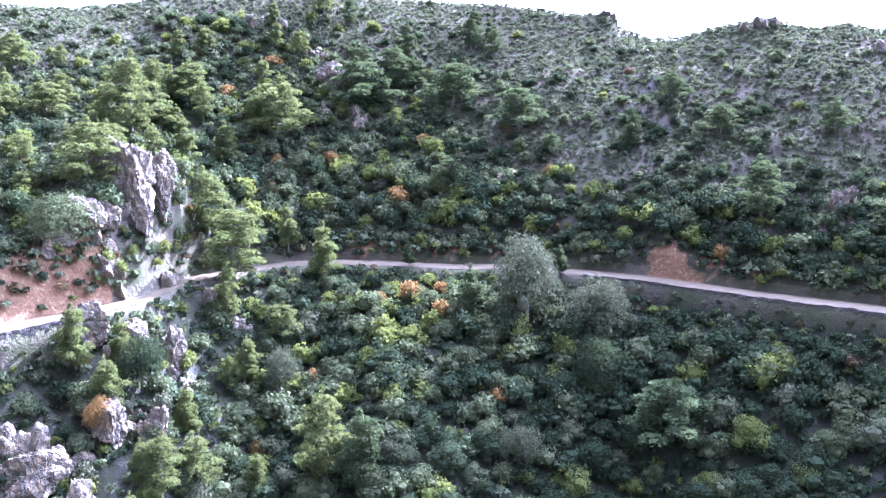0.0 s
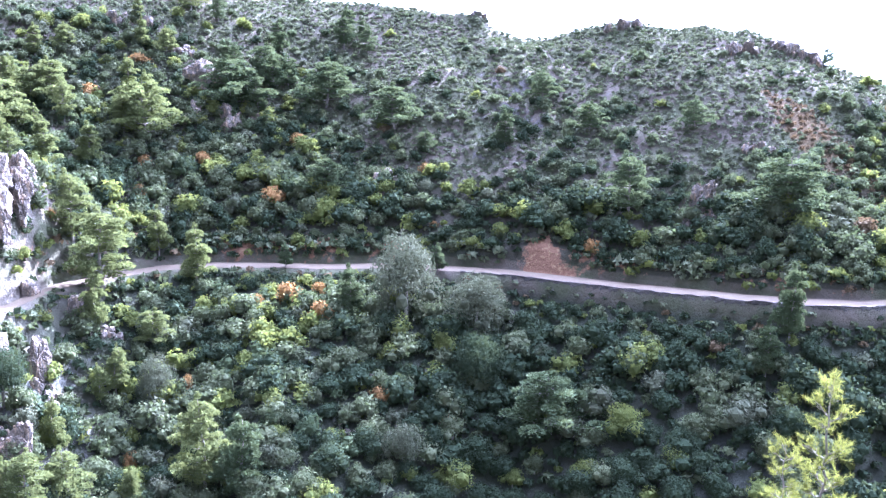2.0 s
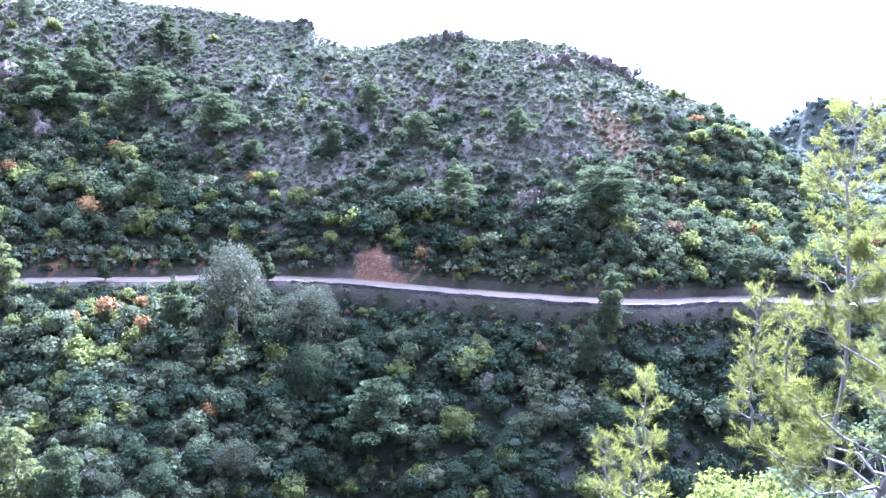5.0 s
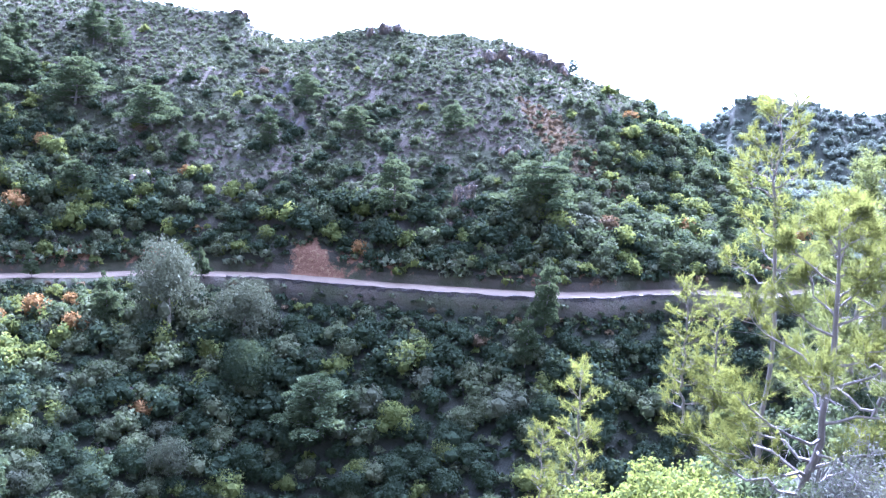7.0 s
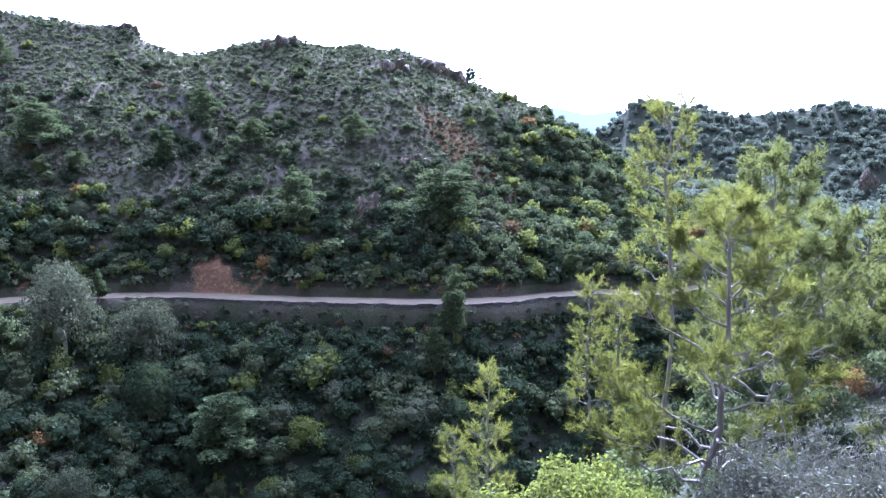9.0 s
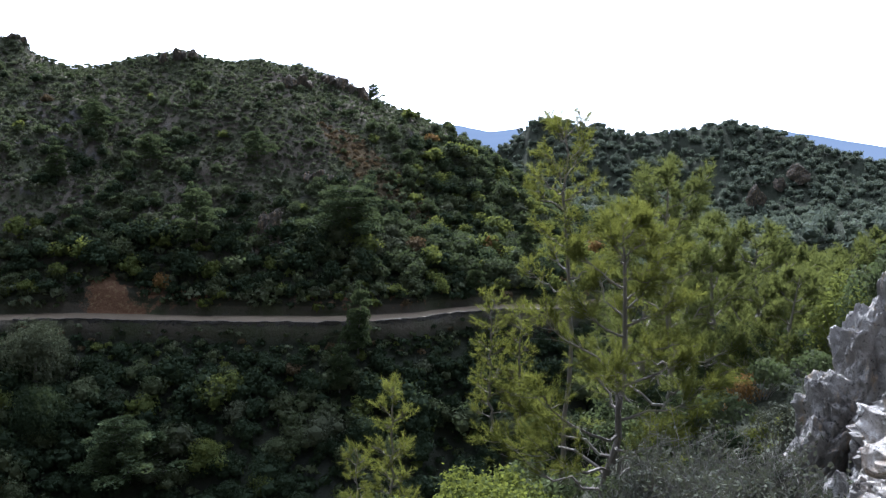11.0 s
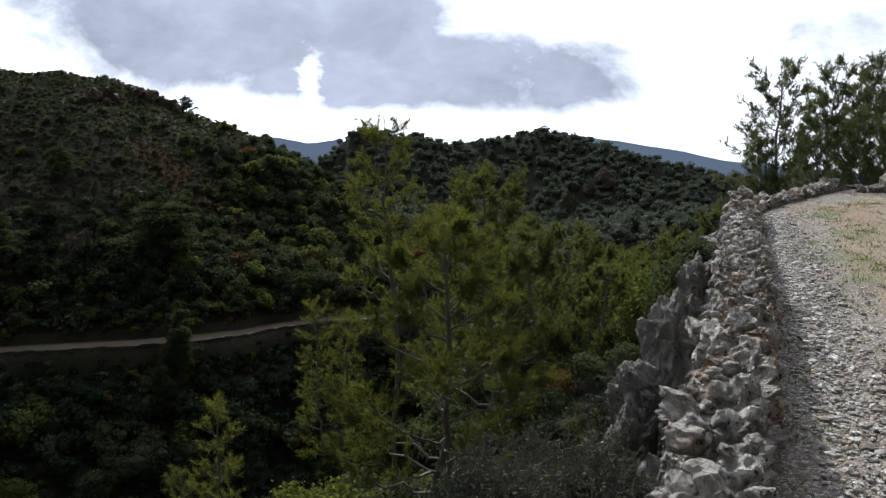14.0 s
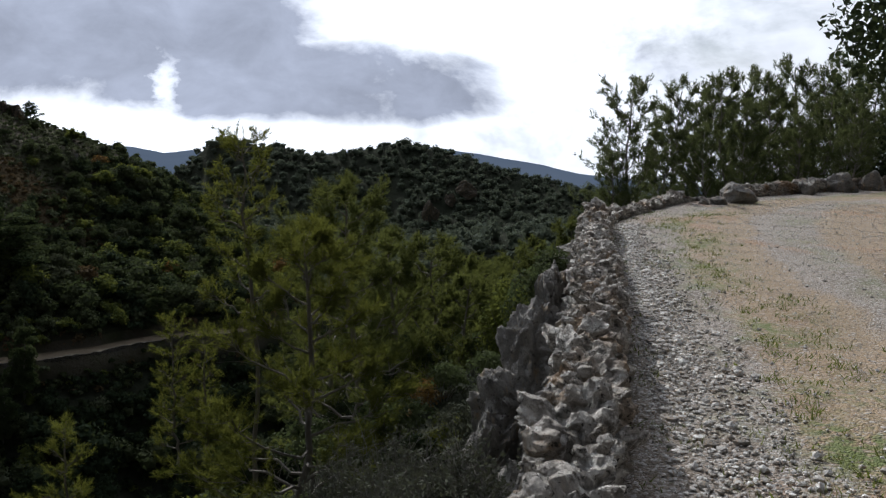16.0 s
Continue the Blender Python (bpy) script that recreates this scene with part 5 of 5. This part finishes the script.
# rock face under the parapet: bearing, distance, height of centre, half sizes
for i_, (th_, r_, z_, a_, b_, c_) in enumerate((
        (62.0, 9.6, -0.95, 0.80, 0.75, 1.0), (60.6, 9.4, -1.4, 0.75, 0.7, 1.05), (59.4, 9.2, -1.8, 0.6, 0.6, 0.95), (61.4, 8.4, -2.0, 0.6, 0.6, 0.8), (62.9, 11.2, -0.5, 0.45, 0.8, 0.9))):
    _x, _y = polar(th_, r_)
    _v, _f = rock_arrays(61 + i_, 6, 0.35, 40, 0.4)
    _k = []
    for p in _v:
        q = Vector((p[0] * a_ * 1.6, p[1] * b_ * 1.6, p[2] * c_ * 0.9)) + Vector((i_ * 7, 0, 0))
        d = noise.voronoi(q * 1.5)[0]
        _k.append(0.80 + 0.15 * noise.ridged_multi_fractal(q * 1.8, 0.75, 2.1, 7, 1.0, 2.0) - 0.9 * max(0.0, 0.16 - (d[1] - d[0])))
    _v = _v * np.array(_k)[:, None]
    ob = new("rock", mesh_of("rock", _v, _f, NEAR_ROCK))
    ob.matrix_basis = pose(_x, _y, z_, 0, 0, -66) @ Matrix.Diagonal((a_, b_, c_, 1))
    tagged(ob, "grey fissured limestone face under the parapet", "rock", "rocks under the parapet")


# ---- near pines ----
def needles(rng, tips, dirs, count, length=0.12, width=0.006):
    """A foxtail of needles along the last stretch of each shoot."""
    n = len(tips)
    t = np.repeat(tips, count, 0)
    d = np.repeat(dirs, count, 0)
    shoot = np.linalg.norm(d, axis=1)[:, None] + 1e-9
    d = d / shoot
    way = d * rng.uniform(0.4, 1.0, (n * count, 1)) + rng.normal(0, 0.42, (n * count, 3))
    way /= np.linalg.norm(way, axis=1)[:, None]
    back = t - d * shoot * rng.random((n * count, 1)) ** 1.5
    side = np.cross(way, rng.normal(0, 1, (n * count, 3)))
    side /= np.linalg.norm(side, axis=1)[:, None] + 1e-9
    ln = rng.uniform(0.6, 1.2, (n * count, 1)) * length
    v = np.stack([back - side * width * 0.5, back + side * width * 0.5, back + way * ln], 1).reshape(-1, 3)
    return v, np.arange(3 * n * count).reshape(-1, 3)


def near_pine_meshes(seed, line, radius, spread, branches, per_tuft, leafy, start=0.2, tip_len=0.12, width=0.006, mat=None, power=0.85, bare=0.42, twigs=5, lift=0.0):
    """Trunk line in local metres; gives wood and needle meshes. Limbs are bare inside and carry foxtails of needles outside."""
    rng = np.random.default_rng(seed)
    wood, tips, dirs = Heap(), [], []
    line = np.asarray(line, float)
    ts = np.linspace(0, 1, 16)
    k = np.linspace(0, 1, len(line))
    pts = np.stack([np.interp(ts, k, line[:, i]) for i in range(3)], 1)
    pts[1:-1] += rng.normal(0, 0.025, (14, 3))
    wood.add(*tube(pts, radius * (1 - ts) ** 0.85 + 0.008, 8))
    g = np.linspace(0, 1, 7)
    for b in range(branches):
        t = start + (0.97 - start) * (b + rng.random()) / branches
        base = np.array([np.interp(t, ts, pts[:, i]) for i in range(3)])
        a = b * 2.4 + rng.normal(0, 0.3)
        ln = spread * (1.08 - t) ** power * rng.uniform(0.65, 1.12) + 0.08
        out = np.array([math.cos(a), math.sin(a), 0.05 + 0.55 * t + lift])
        limb = base + g[:, None] * out * ln + np.array([0, 0, 1.0]) * (g[:, None] ** 2.2) * ln * 0.32 + np.vstack([np.zeros(3), rng.normal(0, 0.035 * ln, (6, 3))])
        r0 = radius * 0.42 * (1.05 - t)
        wood.add(*tube(limb, (r0 + 0.006) * (1 - g) + 0.004, 5))
        for j in range(twigs):
            f = rng.uniform(0.08, 0.6)
            o = np.array([np.interp(f, g, limb[:, i]) for i in range(3)])
            e = o + (out * 0.6 + rng.normal(0, 0.6, 3)) * rng.uniform(0.1, 0.32) * min(ln, 1.2)
            wood.add(*tube([o, (o + e) / 2 + rng.normal(0, 0.02, 3), e], [0.005, 0.004, 0.002], 3))
        for j in range(int(5 + 7 * ln / spread)):
            f = rng.uniform(bare, 1.0)
            o = np.array([np.interp(f, g, limb[:, i]) for i in range(3)])
            d = out * 0.75 + rng.normal(0, 0.55, 3)
            d[2] = abs(d[2]) * 0.5 + 0.2
            d /= np.linalg.norm(d)
            l2 = ln * rng.uniform(0.14, 0.30) + 0.06
            e = o + d * l2
            wood.add(*tube([o, (o + e) / 2 - [0, 0, 0.02], e], [0.008, 0.005, 0.003], 4))
            for q in range(leafy):
                dd = d * 0.8 + rng.normal(0, 0.42, 3)
                dd[2] += 0.4 + lift
                dd *= rng.uniform(0.06, 0.20) / np.linalg.norm(dd)
                p0 = o + (e - o) * rng.uniform(0.25, 1.05) + rng.normal(0, 0.04, 3)
                tips.append(p0 + dd)
                dirs.append(dd)
        tips.append(limb[-1] + out * 0.1)
        dirs.append(out * 0.25)
    tips.append(pts[-1] + [0, 0, 0.1])
    dirs.append(np.array([0, 0, 0.3]))
    v, f = needles(rng, np.array(tips), np.array(dirs), per_tuft, tip_len, width)
    return wood.mesh("trunk", BARK), mesh_of("needles", v, f, mat or PINE)


def put_pine(meshes, th, r, z=None, turn=0.0, size=1.0, label="young Aleppo pine with bright yellow-green needles beside the terrace", tall=1.0):
    x, y = polar(th, r)
    ob = new("pine_tree")
    ob.matrix_basis = pose(x, y, ground_at(x, y) - 0.1 if z is None else z, 0, 0, turn) @ Matrix.Diagonal((size, size, size * tall, 1))
    part("trunk", meshes[0], ob)
    part("needles", meshes[1], ob)
    return tagged(ob, label, "tree", "pines by the terrace")


MAIN_PINE = near_pine_meshes(7, [(0, 0, -0.8), (0.02, 0, 0.2), (0.12, -0.08, 1.0), (0.2, -0.1, 2.2), (0.2, -0.1, 3.2), (0.15, 0, 4.0)], 0.06, 2.1, 30, 42, 7, 0.16, 0.12, 0.006, None, 1.05, 0.46, 10)
put_pine(MAIN_PINE, 46.2, 12.0, -3.75)
PINE_A = near_pine_meshes(9, [(0, 0, -0.6), (0.1, 0, 1.5), (-0.1, 0.1, 3.2), (0.1, 0, 5.0)], 0.07, 1.7, 26, 30, 6, 0.2, 0.13, 0.010, PINE_MID, 0.8, 0.4, 3)
PINE_B = near_pine_meshes(12, [(0, 0, -0.6), (-0.2, 0, 1.2), (0.15, 0.1, 2.8), (0, 0, 4.2)], 0.06, 1.5, 24, 30, 6, 0.15, 0.13, 0.010, PINE_MID, 0.8, 0.4, 3)
SAPLING = near_pine_meshes(15, [(0, 0, -0.4), (0.05, 0, 0.8), (0, 0, 2.4)], 0.022, 0.24, 22, 40, 1, 0.12, 0.10, 0.006, None, 0.6, 0.5, 0)
# bearing, distance, top's elevation in degrees, size
for th_, r_, top_, s_, k_ in ((49.6, 15.5, -3.8, 1.0, 1), (52.0, 18.0, -6.9, 1.15, 0), (54.4, 19.0, -7.2, 1.1, 1),
                              (50.8, 23.0, -7.0, 1.3, 0), (56.2, 22.0, -8.4, 1.2, 1), (58.0, 24.0, -8.6, 1.2, 0), (60.0, 20.0, -9.0, 0.9, 1), (48.4, 20.0, -6.4, 1.2, 0), (57.0, 16.0, -9.5, 0.8, 0), (61.4, 25.0, -7.2, 1.0, 1), (63.4, 27.0, -5.6, 0.9, 0), (59.8, 29.0, -8.0, 1.2, 1)):
    h_ = (5.0, 4.2)[k_] * s_
    put_pine((PINE_A, PINE_B)[k_], th_, r_, EYE_Z + r_ * float(tan_deg(top_)) - h_, th_ * 31, s_)
for th_, r_, top_, s_ in ((32.3, 13.0, -17.2, 1.0), (29.8, 12.0, -21.3, 0.7), (38.7, 13.5, -11.5, 0.8), (40.5, 13.2, -12.2, 0.7)):
    put_pine(SAPLING, th_, r_, EYE_Z + r_ * float(tan_deg(top_)) - 2.4 * s_, th_ * 50, s_, "slender pine sapling on the steep slope below the terrace")
DARK_A = near_pine_meshes(18, [(0, 0, -0.6), (0.1, 0, 1.5), (-0.1, 0.1, 3.2), (0.1, 0, 5.0)], 0.06, 1.55, 36, 24, 6, 0.16, 0.10, 0.011, PINE_DARK, 0.65, 0.38, 2, 0.22)
DARK_B = near_pine_meshes(19, [(0, 0, -0.6), (-0.2, 0, 1.5), (0.25, 0.1, 3.2), (0.3, 0, 5.0)], 0.06, 1.3, 34, 24, 6, 0.24, 0.10, 0.011, PINE_DARK, 0.75, 0.38, 2, 0.35)
LEADER = near_pine_meshes(25, [(0, 0, -0.4), (0.15, 0, 2.0), (0.05, 0.1, 3.8), (-0.15, 0, 5.2)], 0.035, 0.6, 20, 34, 2, 0.4, 0.10, 0.007, None, 0.5, 0.5, 2)
put_pine(LEADER, 43.4, 13.4, EYE_Z + 13.4 * float(tan_deg(-0.5)) - 5.2, 20.0)
# pines beyond the bend of the road
for th_, r_, top_, s_ in ((66.7, 25.0, 3.0, 1.0), (69.4, 29.0, 2.9, 1.1), (72.6, 32.0, 3.3, 1.1), (75.0, 34.0, 3.0, 1.2), (77.6, 36.0, 3.2, 1.3), (80.5, 38.0, 3.6, 1.4), (83.5, 38.0, 4.0, 1.4), (71.4, 27.0, 0.4, 0.8), (76.4, 31.0, 1.0, 1.0), (79.0, 33.0, 2.4, 1.2), (65.6, 24.0, -1.2, 0.8),
                         (68.8, 28.0, 1.0, 0.9), (73.8, 30.5, 1.4, 1.1), (74.2, 37.0, 3.3, 1.3), (78.2, 40.0, 3.9, 1.5), (81.8, 35.0, 3.0, 1.3), (82.4, 41.0, 4.4, 1.6), (79.6, 31.0, 1.2, 1.1), (71.8, 36.0, 2.7, 1.3), (76.0, 40.0, 3.8, 1.5)):
    _z = ground_at(*polar(th_, r_))
    _h = EYE_Z + r_ * float(tan_deg(top_)) - _z
    put_pine(DARK_A if int(th_ * 10) % 2 else DARK_B, th_, r_, _z - 0.05, th_ * 31, _h / 5.1, "dark backlit Aleppo pine past the bend of the gravel road")


# ---- near shrubs ----
def near_shrub(name, th, r, top, width, height, mat, seed, count, leaf_size, label, aspect=0.6, twigs=14, blobs=9):
    """A leafy bush whose top stands at the given height."""
    rng = np.random.default_rng(seed)
    x, y = polar(th, r)
    bl = []
    for i in range(blobs):
        a, q = rng.uniform(0, 6.28), rng.uniform(0.1, 0.75)
        k = rng.uniform(0.25, 0.45)
        bl.append((np.array([math.cos(a) * q * width / 2, math.sin(a) * q * width / 2, height * (1 - k * 0.8 - rng.uniform(0, 0.5) * q)]), np.array([k * width / 2, k * width / 2, k * height * 0.7])))
    p, d = crown_points(rng, bl, count, -0.4)
    p = p + rng.normal(0, 0.03, p.shape)
    v, f = leaves(rng, p, d, leaf_size, aspect)
    h, w = Heap(), Heap()
    h.add(v, f)
    for i in range(twigs):
        c = bl[i % blobs][0] + rng.normal(0, 0.1 * width, 3)
        w.add(*tube([(0, 0, -0.3), c * [0.5, 0.5, 0.6], c + [0, 0, 0.1]], [0.018, 0.012, 0.004], 5))
    ob = new(name)
    ob.matrix_basis = pose(x, y, top - height)
    part("foliage", h.mesh("foliage", mat), ob)
    part("stem", w.mesh("stem", BARK), ob)
    return tagged(ob, label, "shrub")


UNDER = []


def understory():
    """Bushes covering the slope just below the terrace."""
    rng = np.random.default_rng(91)
    for k in range(4):
        mat = (MASTIC, LIME, OAK, SILVER)[k]
        ob = near_shrub("shrub", 40, 20 + k, 0, 2.0, 1.6, mat, 500 + k, 950, 0.12 if k < 3 else 0.1, ("mid-green bush", "yellow-green bush", "dark green evergreen bush", "silvery grey bush")[k] + " on the slope below the terrace", 0.6)
        UNDER.append(ob)
    n = 0
    for th in np.arange(24, 66, 2.8):
        for r in (13.5, 16.5, 20, 24, 29, 35):
            a, q = th + rng.uniform(-1, 1), r * rng.uniform(0.92, 1.08)
            x, y = polar(a, q)
            s = float(edge_distance(x, y))
            if s < 1.6 or s > 16 and r > 20:
                continue
            z, size = ground_at(x, y), rng.uniform(0.55, 0.95)
            if math.degrees(math.atan2(z + 1.5 * size - EYE_Z, q)) > (-24 if a < 38 else -17 if a < 48 else -12):
                size *= 0.6
            k = int(rng.choice([0, 1, 2], p=[0.4, 0.25, 0.35]))
            m = pose(x, y, z - 0.15, 0, 0, rng.uniform(0, 360))
            c = copy_thing(UNDER[k], m)
            c.scale = (size, size, size)
            n += 1
    for a, q, size in ((66.8, 26, 1.3), (69.5, 31, 1.6), (72, 35, 1.8), (74.5, 38, 2.0), (77, 41, 2.2), (79.5, 42, 2.4), (82, 42, 2.6), (84.5, 40, 2.6), (78.2, 37, 1.9), (81, 38, 2.2), (64.6, 23, 1.0), (75.6, 33, 1.6), (83.2, 36, 2.4), (70.6, 28, 1.2), (68.2, 29, 1.3), (71.2, 33, 1.6), (73.2, 33, 1.6), (76.2, 36, 1.8), (77.6, 33, 1.5), (80.2, 34, 1.7), (79, 39, 2.2), (82.4, 33, 1.8)):
        x, y = polar(a, q)
        c = copy_thing(UNDER[2], pose(x, y, ground_at(x, y) - 0.1, 0, 0, a * 17))
        c.scale = (size, size, size * 0.9)
        c["label"] = "dark evergreen bush beyond the bend of the gravel road"
    for k, ob in enumerate(UNDER):
        x, y = polar(48 + 3 * k, 11.5)
        ob.matrix_basis = pose(x, y, ground_at(x, y) - 0.2, 0, 0, 40 * k) @ Matrix.Diagonal((0.5, 0.5, 0.5, 1))


understory()
for i_, (th_, r_, top_, w_) in enumerate(((37.5, 8.5, -1.9, 1.7), (34.0, 9.0, -2.4, 1.4), (40.5, 9.2, -2.1, 1.6), (30.8, 9.4, -2.9, 1.2), (43.2, 9.0, -2.4, 1.4))):
    near_shrub("shrub", th_, r_, top_, w_, 1.7, LIME_NEAR, 300 + i_, 6500, 0.05, "bright yellow-green mastic bush below the terrace edge")
def silvery_shrub(th, r, top, width, height, seed):
    """A tangle of pale twigs with small grey leaves."""
    rng = np.random.default_rng(seed)
    x, y = polar(th, r)
    w, pts, dirs = Heap(), [], []
    for i in range(150):
        a, e = rng.uniform(0, 6.28), rng.uniform(0.15, 1.0)
        d = np.array([math.cos(a) * (1.25 - 0.7 * e), math.sin(a) * (1.25 - 0.7 * e), 0.3 + e])
        d /= np.linalg.norm(d)
        ln = rng.uniform(0.65, 1.1)
        end = d * np.array([width * 0.5, width * 0.5, height]) * ln
        mid = end * 0.6 + rng.normal(0, 0.12, 3)
        end = end + rng.normal(0, 0.1, 3)
        w.add(*tube([end * 0.15, mid, end], [0.008, 0.005, 0.002], 3))
        for k in range(7):
            o = mid + (end - mid) * rng.uniform(0, 1)
            t = o + (0.6 * d + rng.normal(0, 0.9, 3)) * rng.uniform(0.06, 0.17)
            w.add(*tube([o, t], [0.004, 0.0015], 3))
            for q in range(6):
                pts.append(o + (t - o) * rng.uniform(0.1, 1.1) + rng.normal(0, 0.015, 3))
                dirs.append(rng.normal(0, 1, 3))
    v, f = leaves(rng, np.array(pts), np.array(dirs), 0.05, 0.42, 0.5)
    ob = new("shrub")
    ob.matrix_basis = pose(x, y, top - height)
    part("foliage", mesh_of("foliage", v, f, SILVER), ob)
    part("stem", w.mesh("stem", PALE_TWIG), ob, "pale grey twigs")
    return tagged(ob, "silvery grey twiggy shrub below the parapet", "shrub", "silvery shrubs")


PALE_TWIG = material("pale_twig", lambda n, p: (n.mix(n.noise(p, 20.0, 4), (0.085, 0.08, 0.07), (0.20, 0.19, 0.17)), None))
for i_, (th_, r_, top_, w_) in enumerate(((51.2, 8.2, -1.35, 1.5), (53.8, 8.0, -1.25, 1.5), (48.8, 8.6, -1.9, 1.3), (56.2, 7.6, -1.4, 1.4), (58.0, 7.6, -1.9, 1.0), (54.6, 9.4, -1.7, 1.5), (57.4, 6.9, -0.8, 1.2), (59.2, 6.6, -1.05, 1.0), (55.3, 6.9, -0.95, 1.3), (60.4, 6.0, -1.2, 0.8))):
    silvery_shrub(th_, r_, top_, w_, 1.5, 320 + i_)
near_shrub("shrub", 54.6, 14.0, -2.2, 0.7, 1.4, AUTUMN, 342, 900, 0.05, "orange autumn-leaved bush among the pines below the terrace")
near_shrub("shrub", 61.9, 14.5, -0.1, 1.3, 2.4, MASTIC, 340, 5000, 0.07, "green leafy bush growing against the parapet's outer side")
near_shrub("shrub", 60.5, 15.5, -0.7, 1.5, 2.2, LIME, 341, 4000, 0.07, "green leafy bush growing against the parapet's outer side")


def overhanging_oak():
    """An evergreen oak whose branch reaches over the road."""
    rng = np.random.default_rng(77)
    x, y = polar(87.0, 13.0)
    ob = new("oak_tree")
    ob.matrix_basis = pose(x, y, ground_at(x, y))
    w, h = Heap(), Heap()
    w.add(*tube([(0, 0, -0.3), (0.1, 0, 1.2), (-0.1, 0.2, 2.6), (0, 0.3, 4.2)], [0.2, 0.17, 0.13, 0.05], 9))
    bl = []
    for i in range(16):
        a, q = rng.uniform(0, 6.28), rng.uniform(0.3, 1.9)
        c = np.array([math.cos(a) * q, math.sin(a) * q * 1.0, rng.uniform(2.5, 4.8)])
        bl.append((c, np.array([0.55, 0.55, 0.42])))
        w.add(*tube([(0, 0.2, 2.2), c * 0.6 + [0, 0, 0.9], c], [0.06, 0.035, 0.01], 5))
    p, d = crown_points(rng, bl, 11000, -0.9)
    h.add(*leaves(rng, p + rng.normal(0, 0.1, p.shape), d, 0.11, 0.6))
    part("trunk", w.mesh("trunk", BARK), ob)
    part("crown", h.mesh("crown", OAK), ob)
    return tagged(ob, "dark evergreen oak overhanging the gravel road", "tree")


overhanging_oak()
